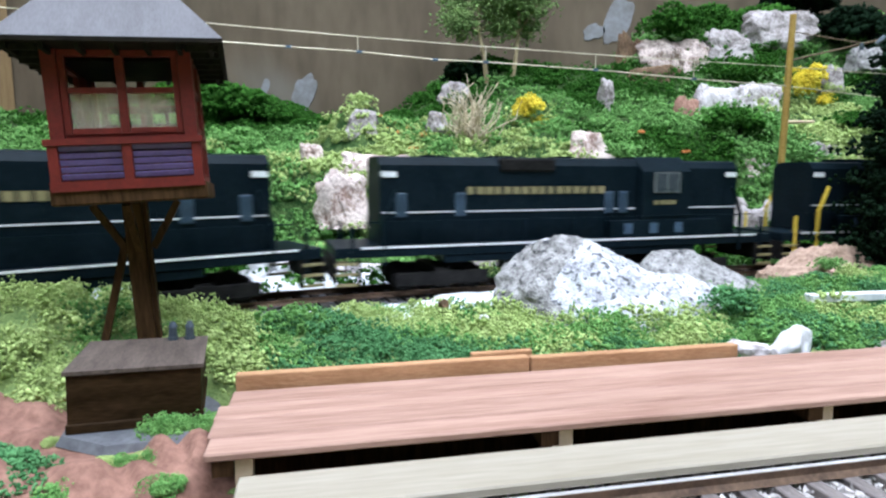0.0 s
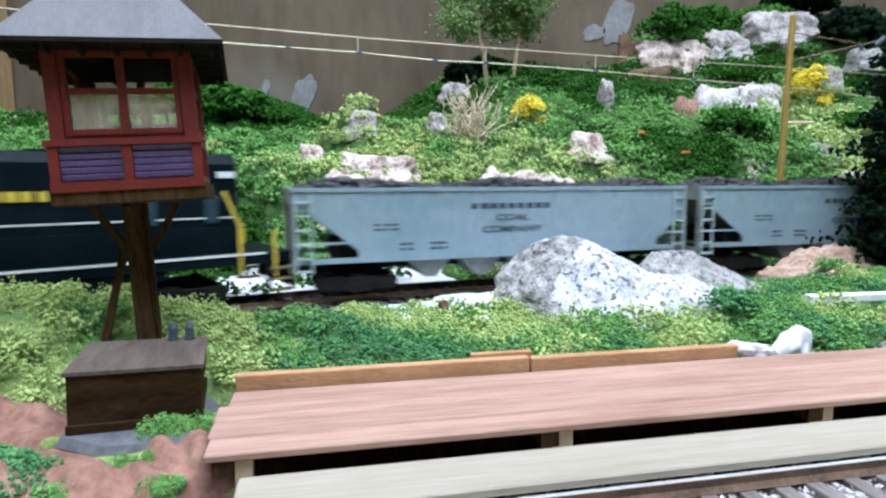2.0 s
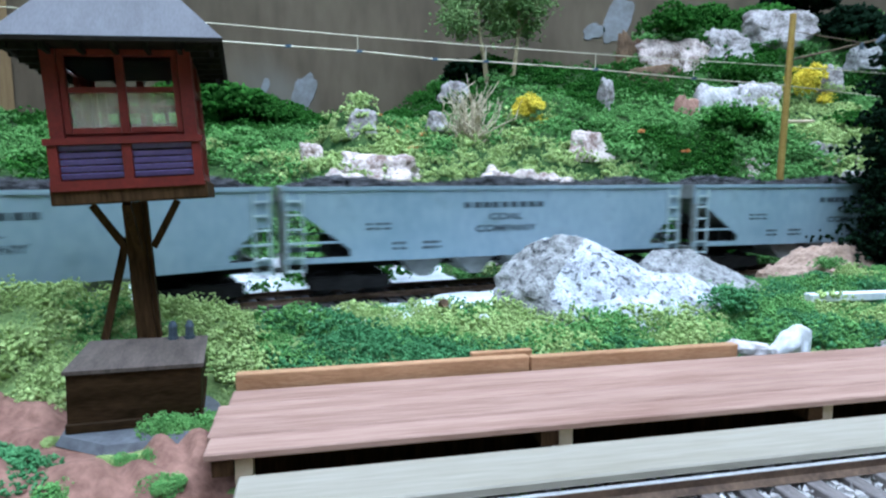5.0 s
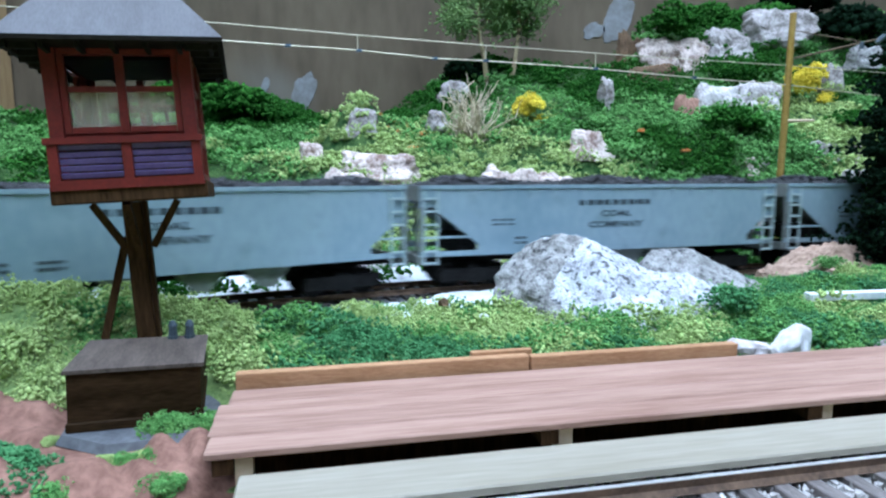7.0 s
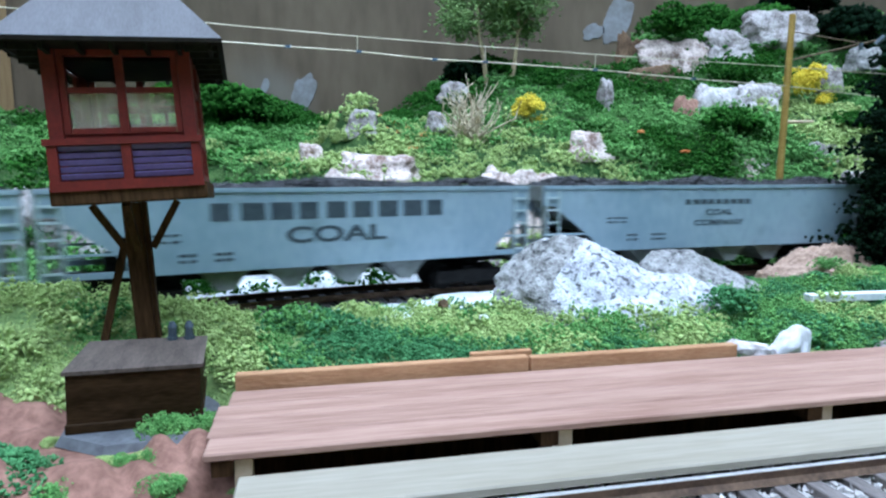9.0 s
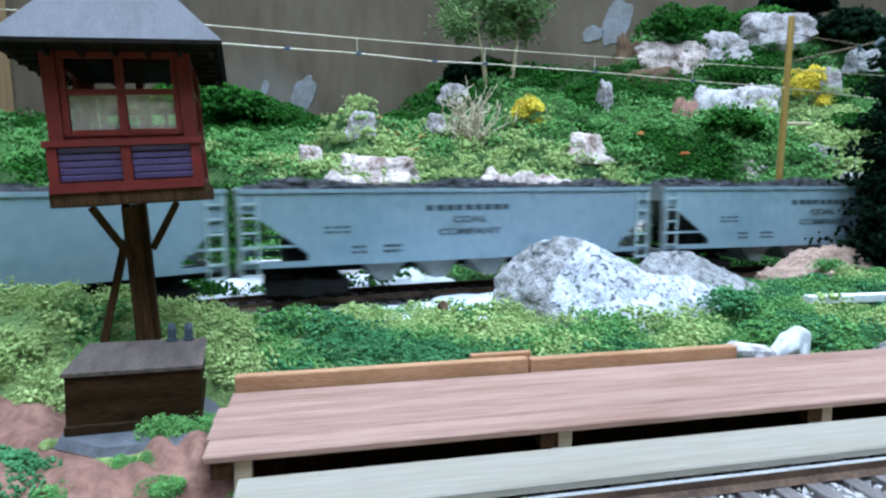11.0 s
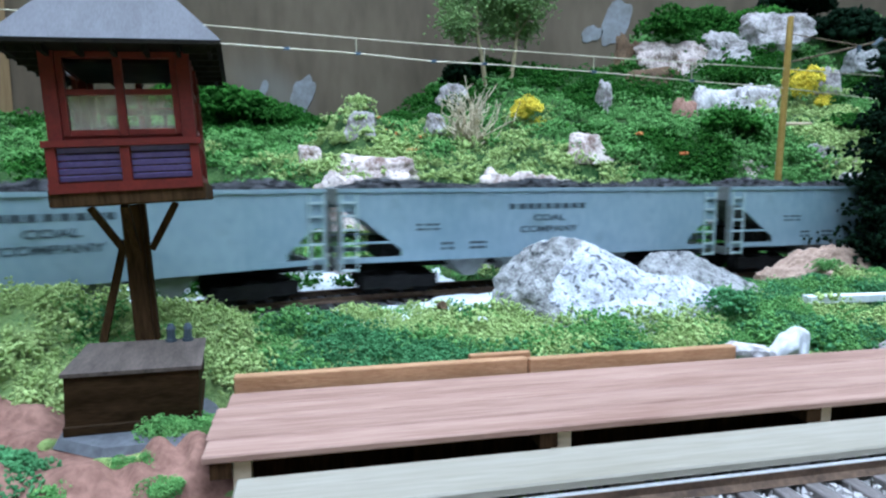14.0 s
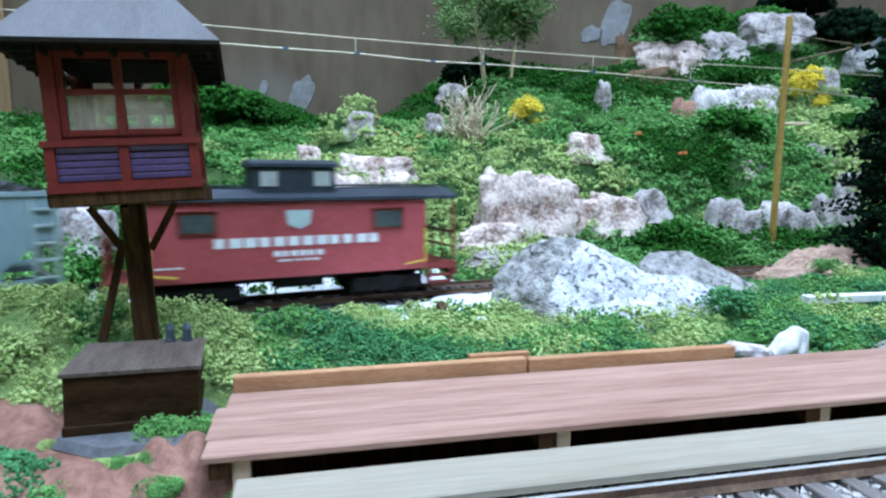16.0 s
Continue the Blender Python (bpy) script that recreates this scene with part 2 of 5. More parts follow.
def rod(bm, a, b, r0, r1=None, n=8):
    """A tapered round bar from a to b."""
    a, b = Vector(a), Vector(b)
    m = Matrix.Translation((a + b) / 2) @ (b - a).to_track_quat("Z", "Y").to_matrix().to_4x4()
    bmesh.ops.create_cone(bm, cap_ends=True, segments=n, radius1=r0, radius2=r0 if r1 is None else r1, depth=(b - a).length, matrix=m)
    return bm


def prism(bm, pts, y0, y1):
    """A polygon in x, z, pushed through from y0 to y1."""
    a = [bm.verts.new((x, y0, z)) for x, z in pts]
    b = [bm.verts.new((x, y1, z)) for x, z in pts]
    bm.faces.new(a)
    bm.faces.new(b[::-1])
    for i in range(len(pts)):
        j = (i + 1) % len(pts)
        bm.faces.new((a[j], a[i], b[i], b[j]))
    return bm


def empty(name, m, label="", category="", group=""):
    ob = new(name)
    ob.empty_display_size = 0.01
    ob.matrix_world = m
    return tagged(ob, label, category, group)


def smooth01(x, a, b):
    t = min(1.0, max(0.0, (x - a) / (b - a)))
    return t * t * (3 - 2 * t)


def fbm(x, y, z, f):
    return noise.fractal((x * f, y * f, z * f), 0.9, 2.1, 4)


# ---- the line: heading and place along the train's closed loop ----
LOOP = []          # (distance, x, y, heading)
START = (-0.0117, 0.247, radians(19.0))


def run_line():
    """From the start rightwards: (length, radius) pieces, clockwise, closed by two straights."""
    def step(state, length, radius, out):
        s, x, y, a = state
        n = max(1, round(length / 0.002))
        for _ in range(n):
            d = length / n
            k = -1 / radius if radius else 0.0
            a += k * d / 2
            x, y, s = x + d * math.cos(a), y + d * math.sin(a), s + d
            a += k * d / 2
            out.append((s, x, y, a))
        return s, x, y, a
    x, y, a = START
    first = []
    # leftwards part, taken backwards and turned round
    back, bx, by, ba, bs = [], x, y, a, 0.0
    while bs > -0.17:
        ba += 0.002 / 0.5 / 2
        bx, by, bs = bx - 0.002 * math.cos(ba), by - 0.002 * math.sin(ba), bs - 0.002
        ba += 0.002 / 0.5 / 2
        back.append((bs, bx, by, ba))
    first = back[::-1] + [(0.0, x, y, a)]
    st = step((0.0, x, y, a), 0.36, 2.2, first)
    R = 0.52
    st = step(st, R * (st[3] + math.pi / 2), R, first)
    # the closing straights
    left_heading = first[0][3]
    c = (first[0][1], first[0][2])
    # circle that arrives at the left part from a line that goes straight up
    turn = math.pi / 2 - left_heading
    lx = c[0] - R * (1 - math.cos(turn))
    ly = c[1] - R * math.sin(turn)
    down = 0.75
    bottom = st[2] - down - R
    st = step(st, down, 0, first)
    st = step(st, R * math.pi / 2, R, first)
    st = step(st, st[1] - (lx + R), 0, first)
    st = step(st, R * math.pi / 2, R, first)
    st = step(st, ly - st[2], 0, first)
    step(st, R * turn, R, first)
    return first


LOOP = np.array(run_line())
LOOP_LEN = LOOP[-1, 0] - LOOP[0, 0]


def line_at(s):
    s = (s - LOOP[0, 0]) % LOOP_LEN + LOOP[0, 0]
    return float(np.interp(s, LOOP[:, 0], LOOP[:, 1])), float(np.interp(s, LOOP[:, 0], LOOP[:, 2])), float(np.interp(s, LOOP[:, 0], LOOP[:, 3]))


XF, YF = LOOP[(LOOP[:, 0] < 0.7)][:, 1], LOOP[(LOOP[:, 0] < 0.7)][:, 2]


def behind_line(x, y):
    """How far a place lies behind the train's line (less than 0: before it)."""
    yt = float(np.interp(x, XF, YF))
    if x < XF[0]:
        yt = YF[0] + (x - XF[0]) * 0.85
    return (y - yt) * 0.93


D_TURN = 11.6
DECK = pose(-0.0336, 0.0825, 0, 0, 0, D_TURN)
DECK_INV = DECK.inverted()


def height(x, y):
    """The layout's ground over its board."""
    d = behind_line(x, y)
    z = -0.0046
    if d < 0:
        near = smooth01(-d, 0.021, 0.058)
        mound = 0.020 * math.exp(-((x + 0.118) / 0.040) ** 2 - ((y - 0.158) / 0.03) ** 2)
        mound += 0.001 * math.exp(-((x + 0.06) / 0.035) ** 2 - ((y - 0.165) / 0.028) ** 2)
        z += near * (0.0052 + mound + 0.0012 * fbm(x, y, 0, 40))
        q = DECK_INV @ Vector((x, y, 0))
        if q.y < 0.031 and q.x > -0.006:
            z = -0.0046 + (z + 0.0046) * smooth01(q.y, 0.028, 0.034)
        if y < 0.13 and q.x < 0.0:
            z = min(z, -0.0062 + 0.0066 * smooth01(y, 0.108, 0.122) + mound * smooth01(y, 0.108, 0.125))
    else:
        rise = smooth01(d, 0.080, 0.135)
        z += 0.010 * smooth01(d, 0.024, 0.075) + rise * (0.042 + 0.010 * fbm(x, y, 1, 14))
        z += max(0.0, min(y, 0.63) - 0.40) * (0.24 + 0.20 * smooth01(x, -0.08, 0.03)) * (1 + 0.2 * fbm(x, y, 2, 6))
        z += 0.060 * smooth01(x, 0.175, 0.245) * smooth01(y, 0.61, 0.68)
        z += 0.036 * math.exp(-((x + 0.064) / 0.028) ** 2 - ((y - 0.45) / 0.035) ** 2)
        z += rise * 0.004 * fbm(x, y, 3, 45)
        z = min(z, 0.5)
    return z


def steps(*pieces):
    out = []
    for a, b, d in pieces:
        n = max(1, round((b - a) / d))
        out += [a + (b - a) * i / n for i in range(n)]
    return out + [pieces[-1][1]]


WALL_Y = 0.76


def build_ground():
    xs = steps((-1.0, -0.4, 0.05), (-0.4, 0.5, 0.005), (0.5, 1.45, 0.05))
    ys = steps((-1.7, 0.05, 0.06), (0.05, WALL_Y, 0.005))
    vs = [(x, y, height(x, y) if y > 0.04 else -0.0046) for y in ys for x in xs]
    w = len(xs)
    fs = [(j * w + i, j * w + i + 1, (j + 1) * w + i + 1, (j + 1) * w + i) for j in range(len(ys) - 1) for i in range(w - 1)]
    me = bpy.data.meshes.new("ground")
    me.from_pydata(vs, [], fs)
    me.materials.append(M["earth"])
    me.materials.append(M["moss"])
    for p in me.polygons:
        p.use_smooth = True
        if p.center.y > 0.25 and behind_line(p.center.x, p.center.y) > 0.02:
            p.material_index = 1
    tagged(new("ground", me), "mossy green scenery shell of a model railway layout", "ground", kind="structure")
    bm = boxes((-1.0, 1.45, -1.7, WALL_Y, -0.08, -0.0082))
    table = tagged(link_mesh("layout_table", bm, M["pine"]), "wooden table board that carries the railway layout", "table")
    for x in (-0.97, 1.35):
        for y in (-1.65, 0.65):
            part("leg", boxes((x, x + 0.07, y, y + 0.07, -0.95, -0.081)), M["pine"], table)


build_ground()


def build_room():
    for name, r, m in (
            ("wall_north", (-2.4, 2.8, WALL_Y, WALL_Y + 0.1, -0.95, CEILING_Z), M["wall"]),
            ("wall_south", (-2.4, 2.8, -3.1, -3.0, -0.95, CEILING_Z), M["room"]),
            ("wall_west", (-2.5, -2.4, -3.1, WALL_Y + 0.1, -0.95, CEILING_Z), M["room"]),
            ("wall_east", (2.8, 2.9, -3.1, WALL_Y + 0.1, -0.95, CEILING_Z), M["room"]),
            ("floor", (-2.5, 2.9, -3.1, WALL_Y + 0.1, -1.0, -0.95), M["floorboards"]),
            ("ceiling", (-2.5, 2.9, -3.1, WALL_Y + 0.1, CEILING_Z, CEILING_Z + 0.05), M["room"])):
        label = {"wall_north": "grey-brown plastered wall with pale scuffs behind the layout"}.get(name, "plain painted " + name.split("_")[0] + " of the hobby room")
        tagged(link_mesh(name, boxes(r), m), label, name.split("_")[0], kind="structure")
    for x, y, z, half, w in LIGHTS:
        lamp = empty("ceiling_light", pose(x, y, z), "long white ceiling light with a bare diffuser", "ceiling light", "ceiling lights")
        part("housing", boxes((-0.78, 0.78, -half - 0.03, half + 0.03, 0.03, CEILING_Z - z - 0.001), bevel=0.004), M["white"], lamp)
        part("diffuser", boxes((-0.76, 0.76, -half, half, 0.012, 0.0295)), M["lamp_white"], lamp)
    for x, z, w, h, seed in ((-0.174, 0.148, 0.017, 0.028, 3), (-0.222, 0.156, 0.006, 0.012, 5), (0.215, 0.236, 0.022, 0.030, 8), (0.185, 0.222, 0.014, 0.012, 9)):
        bm = bmesh.new()
        ring = []
        for i in range(26):
            a = i * math.tau / 26
            r = 0.85 + 0.3 * noise.noise((math.cos(a) * 1.7, math.sin(a) * 1.7, seed))
            ring.append((x + w * r * math.cos(a) + 0.3 * h * r * math.sin(a), z + h * r * math.sin(a)))
        prism(bm, ring, WALL_Y - 0.0012, WALL_Y + 0.001)
        bmesh.ops.recalc_face_normals(bm, faces=bm.faces)
        tagged(link_mesh("plaster_scuff", bm, M["scuff"]), "pale bluish filler patch on the wall", "wall patch", kind="structure")
    post = boxes((-0.606, -0.533, 0.70, WALL_Y - 0.002, -0.02, CEILING_Z - 0.002), bevel=0.003)
    tagged(link_mesh("wall_post", post, M["pine"]), "upright bare pine post against the wall", "post", kind="structure")


build_room()


# ---- foam turf: crumbs heaped in clumps ----
OCT_V = np.array([(1, 0, 0), (-1, 0, 0), (0, 1, 0), (0, -1, 0), (0, 0, 1), (0, 0, -1)], float)
OCT_F = np.array([(0, 2, 4), (2, 1, 4), (1, 3, 4), (3, 0, 4), (2, 0, 5), (1, 2, 5), (3, 1, 5), (0, 3, 5)])
RNG = np.random.default_rng(7)


TET_V = np.array([(1, 1, 1), (1, -1, -1), (-1, 1, -1), (-1, -1, 1)]) / 1.3
TET_F = np.array([(0, 1, 2), (0, 3, 1), (0, 2, 3), (1, 3, 2)])


def crumbs(points, size, shape, jag=0.35):
    """Vertices and faces of small uneven grains at the points; size: one radius a grain."""
    bv, bf = shape
    n = len(points)
    a, b, c = RNG.uniform(0, 2 * np.pi, (3, n))
    ca, sa, cb, sb, cc, sc = np.cos(a), np.sin(a), np.cos(b), np.sin(b), np.cos(c), np.sin(c)
    rot = np.stack([np.stack([ca * cb, ca * sb * sc - sa * cc, ca * sb * cc + sa * sc], -1),
                    np.stack([sa * cb, sa * sb * sc + ca * cc, sa * sb * cc - ca * sc], -1),
                    np.stack([-sb, cb * sc, cb * cc], -1)], 1)
    v = bv[None] * RNG.uniform(1 - jag, 1 + jag, (n, len(bv), 1)) * size[:, None, None] * RNG.uniform(0.7, 1.3, (n, 1, 3))
    v = np.einsum("nij,nkj->nki", rot, v) + points[:, None, :]
    f = bf[None] + (np.arange(n) * len(bv))[:, None, None]
    return v.reshape(-1, 3), f.reshape(-1, 3)


def heap(name, points, size, mat, parent=None, jag=0.45, smooth=True):
    """Grains in one mesh: the coarse ones rounded, the fine ones (foam) as slivers."""
    points, size = np.array(points, float), np.array(size, float)
    fine = size < size.mean() * 0.75 if smooth else np.zeros(len(size), bool)
    v, f = crumbs(points[~fine], size[~fine], (OCT_V, OCT_F), jag)
    soft = np.full(len(f), smooth)
    if fine.any():
        v2, f2 = crumbs(points[fine], size[fine], (TET_V, TET_F), jag)
        f = np.concatenate([f, f2 + len(v)])
        v = np.concatenate([v, v2])
        soft = np.concatenate([soft, np.zeros(len(f2), bool)])
    me = bpy.data.meshes.new(name)
    me.vertices.add(len(v))
    me.vertices.foreach_set("co", v.astype(np.float32).ravel())
    me.loops.add(len(f) * 3)
    me.loops.foreach_set("vertex_index", f.astype(np.int32).ravel())
    me.polygons.add(len(f))
    me.polygons.foreach_set("loop_start", np.arange(0, len(f) * 3, 3, dtype=np.int32))
    me.polygons.foreach_set("use_smooth", soft)
    me.update(calc_edges=True)
    me.materials.append(mat)
    ob = new(name, me)
    if parent:
        ob.parent = parent
    return ob


def bushy(centre, radius, count, flat=0.75, grain=0.16, lumps=6):
    """Grains over the lobes of a bush: points and sizes."""
    pts, sz = [], []
    cx, cy, cz = centre
    lobes = []
    for _ in range(lumps):
        a, r = RNG.uniform(0, 6.283), radius * RNG.uniform(0.1, 0.62)
        lobes.append((r * math.cos(a), r * math.sin(a), radius * flat * RNG.uniform(0.1, 0.6), radius * RNG.uniform(0.38, 0.6)))
    for i in range(count):
        lx, ly, lz, lr = lobes[i % lumps]
        d = RNG.normal(size=3)
        d /= np.linalg.norm(d)
        d[2] = abs(d[2]) * 1.0 - 0.25
        fuzz = i % 3 > 0
        k = lr * (RNG.uniform(0.92, 1.16) if fuzz else RNG.uniform(0.75, 1.04))
        pts.append((cx + lx + d[0] * k, cy + ly + d[1] * k, max(cz - radius * 0.1, cz + lz + d[2] * k * flat)))
        sz.append(radius * grain * (RNG.uniform(0.4, 0.8) if fuzz else RNG.uniform(0.75, 1.3)))
    return pts, sz


def in_deck(x, y, gap=0.0):
    q = DECK_INV @ Vector((x, y, 0))
    return q.x > -0.004 - gap and q.y < 0.0305 + gap


def build_near_turf():
    """The foam that covers the strip between platform and train."""
    groups = {"turf_light": ([], []), "turf_mid": ([], []), "turf_deep": ([], [])}
    rnd = random.Random(3)
    made = 0
    while made < 1400:
        x, y = rnd.uniform(-0.24, 0.30), rnd.uniform(0.098, 0.34)
        d = behind_line(x, y)
        if d > -0.0215 or d < -0.16 or in_deck(x, y, 0.003) or abs(x) > y * 0.85 + 0.02:
            continue
        q = BOX_INV @ Vector((x, y, 0))
        if abs(q.x) < 0.0165 and -0.017 < q.y < 0.0155 or (y < 0.112 and x < -0.03):
            continue
        if 0.01 < x < 0.085 and d > -0.075 and (x - 0.045) ** 2 / 0.0016 + (y - 0.202) ** 2 / 0.0005 < 1:
            continue
        if -0.045 < x < 0.06 and d > -0.041 + 0.010 * fbm(x, y, 9, 60):
            continue
        if -0.016 < x < 0.036 and d > -0.056 + 0.010 * fbm(x, y, 9, 60):
            continue
        if x > 0.075 and y < 0.155 and x < 0.105:
            continue
        made += 1
        r = (rnd.uniform(0.0032, 0.0074) if rnd.random() < 0.88 else rnd.uniform(0.0075, 0.0098)) * (0.35 + 0.65 * smooth01(-d, 0.02, 0.06))
        tone = 0.75 * fbm(x, y, 5, 26) + 0.5 * fbm(x, y, 6, 75) + rnd.uniform(-0.12, 0.12) + 0.45 * smooth01(-x, 0.05, 0.075) - 0.1
        tone -= 0.55 * math.exp(-((x + 0.022) / 0.032) ** 2 - ((y - 0.138) / 0.018) ** 2)
        tone += 0.35 * math.exp(-((x + 0.010) / 0.030) ** 2 - ((y - 0.172) / 0.014) ** 2)
        tone -= 0.16 * smooth01(x, 0.055, 0.09)
        key = "turf_light" if tone > 0.0 else "turf_mid" if tone > -0.32 else "turf_deep"
        z = height(x, y)
        p, s = bushy((x, y, z - 0.0006), r, 185, 0.95, 0.072, 12)
        p.append((x, y, z))
        s.append(r * 0.28)
        groups[key][0].extend(p)
        groups[key][1].extend(s)
    for key, label in (("turf_light", "light yellow-green foam turf covering the bank"), ("turf_mid", "mid green foam turf covering the bank"),
                       ("turf_deep", "deep green foam turf in the hollows of the bank")):
        tagged(heap("turf", *groups[key], M[key]), label, "turf", kind="stuff")


# where the hill's foam is lighter (+) or darker (-): middle, reach, amount
TONES = [
    (0.02, 0.385, 0.11, 0.055, 0.95), (-0.080, 0.420, 0.040, 0.045, 0.9), (0.10, 0.410, 0.040, 0.030, 0.5), (0.300, 0.505, 0.055, 0.045, 0.85), (0.165, 0.520, 0.022, 0.025, 0.45),
    (-0.155, 0.47, 0.035, 0.025, 0.35), (-0.25, 0.45, 0.06, 0.04, 0.5), (0.23, 0.42, 0.08, 0.030, 0.05), (0.14, 0.345, 0.05, 0.025, -0.4), (0.215, 0.455, 0.030, 0.020, -0.2),
    (-0.19, 0.58, 0.08, 0.06, -0.5), (0.02, 0.56, 0.05, 0.06, -0.5), (0.30, 0.62, 0.12, 0.05, -0.5), (0.19, 0.58, 0.03, 0.03, -0.6),
]


def build_hill_turf():
    groups = {k: ([], []) for k in ("turf_light", "turf_mid", "turf_dark")}
    rnd = random.Random(5)
    made = 0
    while made < 4900:
        y = 0.23 + (WALL_Y - 0.24) * rnd.random() ** 1.35
        x = rnd.uniform(-0.78 * y - 0.05, 0.82 * y + 0.05)
        if made > 4350:                                        # the steep bank below the far ledges is the thickest
            x, y = rnd.uniform(0.12, 0.33), rnd.uniform(0.385, 0.48)
        d = behind_line(x, y)
        if d < 0.024 or (d < 0.052 and x < 0.03 and rnd.random() < 0.75) or (y > 0.66 and rnd.random() < 0.6):
            continue
        made += 1
        r = rnd.uniform(0.008, 0.0165) * (0.45 + y)
        tone = 0.55 * fbm(x, y, 7, 11) + rnd.uniform(-0.12, 0.12) - 0.22
        for cx, cy, rx, ry, much in TONES:
            tone += much * math.exp(-((x - cx) / rx) ** 2 - ((y - cy) / ry) ** 2)
        key = "turf_light" if tone > 0.12 else "turf_mid" if tone > -0.25 else "turf_dark"
        p, s = bushy((x, y, height(x, y) - 0.001), r, 45, 0.85, 0.112, 8)
        p.append((x, y, height(x, y)))
        s.append(r * 0.28)
        groups[key][0].extend(p)
        groups[key][1].extend(s)
    for x, y, z, sx, sy, sz, turn, kind, seed in OUTCROPS:
        if y < 0.30:
            continue
        for _ in range(6 + int(sx * 260)):
            u = rnd.uniform(-1.05, 1.05)
            top = rnd.random() < 0.3
            px, py = x + u * sx, y - (rnd.uniform(0.2, 0.75) if not top else -0.3) * sy
            pz = z + (sz * (1.02 - 0.5 * abs(u)) if top else sz * rnd.uniform(-0.1, 0.1 + 0.5 * max(0, abs(u) - 0.75)))
            r = rnd.uniform(0.005, 0.009) * (0.5 + y)
            tone = 0.55 * fbm(px, py, 7, 11) + rnd.uniform(-0.2, 0.2) - 0.1 + sum(m * math.exp(-((px - cx) / rx) ** 2 - ((py - cy) / ry) ** 2) for cx, cy, rx, ry, m in TONES)
            key = "turf_light" if tone > 0.1 else "turf_mid" if tone > -0.25 else "turf_dark"
            p, s = bushy((px, py, pz - 0.4 * r), r, 45, 0.8, 0.125, 6)
            groups[key][0].extend(p)
            groups[key][1].extend(s)
    for key, label in (("turf_light", "light green foam foliage over the hillside"), ("turf_mid", "mid green foam foliage over the hillside"),
                       ("turf_dark", "dark green foam foliage over the hillside")):
        tagged(heap("hillside_foliage", *groups[key], M[key]), label, "foliage", kind="stuff")


# ---- rocks ----
def rock(name, at, size, turn, mat, label, seed, cuts=9, rough=0.12, sub=4, tilt=(0, 0), category="rock", freq=2.5, faces=(), strata=0.0):
    """A broken stone: a ball cut by planes, then weathered. Its foot lies at the place given."""
    rnd = random.Random(seed)
    bm = bmesh.new()
    bmesh.ops.create_icosphere(bm, subdivisions=sub, radius=1.0)
    planes = []
    for _ in range(cuts):
        d = Vector((rnd.gauss(0, 1), rnd.gauss(0, 1), rnd.gauss(0.3, 0.8))).normalized()
        planes.append((d, rnd.uniform(0.52, 0.85)))
    planes += [(Vector(d).normalized(), k) for d, k in faces]
    for v in bm.verts:
        c = v.co.copy()
        for d, k in planes:
            e = c.dot(d) - k
            if e > 0:
                c -= d * e * 0.94
        n = noise.fractal(c * freq + Vector((seed, seed * 2, 0)), 0.8, 2.2, 5)
        c += c.normalized() * n * rough
        if strata:
            q = (abs(c.x) ** 5 + abs(c.y) ** 5 + abs(c.z) ** 5) ** 0.2
            c = c.lerp(c * (c.length / max(q, 0.2)) * 0.92, 0.65)
            lay = abs(noise.noise(Vector((c.x * 1.5, c.y * 1.5, c.z * 5 + seed)))) - 0.2
            crack = min(0.0, abs(noise.noise(Vector((c.x * 3.2 + seed, c.y * 3.2, c.z * 1.6)))) - 0.12)
            c += Vector((c.x, c.y, 0.25 * c.z)) * (strata * lay * 0.5 + crack + 0.10 * (0.25 - c.z))
        c.z = max(c.z, -0.45)
        v.co = Vector((c.x * size[0], c.y * size[1], (c.z + 0.40) * size[2]))
    # With two materials, left-turned faces take the second, darker one as painted shade.
    if isinstance(mat, (list, tuple)):
        bm.normal_update()
        for f in bm.faces:
            f.material_index = 1 if f.normal.x < -0.25 and f.normal.z < 0.88 else 0
    ob = link_mesh(name, bm, mat, smooth=sub > 3)
    ob.matrix_world = pose(*at, tilt[0], tilt[1], turn)
    return tagged(ob, label, category)


def hull_rock(name, at, bodies, mat, label, seed, rough):
    """A boulder with broad faces: the hulls of a few corners (millimetres over its foot), their edges worn and pitted."""
    bm = bmesh.new()
    for corners in bodies:
        vs = [bm.verts.new(Vector(c) / 1000) for c in corners]
        vs += [bm.verts.new((c[0] / 1000, c[1] / 1000, -0.003)) for c in corners]
        r = bmesh.ops.convex_hull(bm, input=vs)
        loose = [v for v in set(r["geom_interior"]) | set(r["geom_unused"]) if isinstance(v, bmesh.types.BMVert)]
        bmesh.ops.delete(bm, geom=loose, context="VERTS")
    for cuts in (4, 3):
        bmesh.ops.subdivide_edges(bm, edges=bm.edges[:], cuts=cuts, use_grid_fill=True)
        bmesh.ops.smooth_vert(bm, verts=bm.verts[:], factor=0.22, use_axis_x=True, use_axis_y=True, use_axis_z=True)
    bm.normal_update()
    # Of two materials, the darker paints shade on faces turned left.
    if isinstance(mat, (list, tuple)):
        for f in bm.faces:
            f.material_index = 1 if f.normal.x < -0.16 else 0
    for v in bm.verts:
        n = noise.fractal(v.co * 110 + Vector((seed, 2, 0)), 0.6, 2.1, 6) + 0.35 * noise.noise(v.co * 60)
        v.co += v.normal * rough * n
    ob = link_mesh(name, bm, mat, smooth=True)
    ob.matrix_world = pose(*at)
    return tagged(ob, label, "rock")


# ---- boulders by the line and outcrops on the hill ----
BOX_AT = pose(-0.0592, 0.1131, 0.0, 0, 2.0, 19.5)
BOX_INV = BOX_AT.inverted()


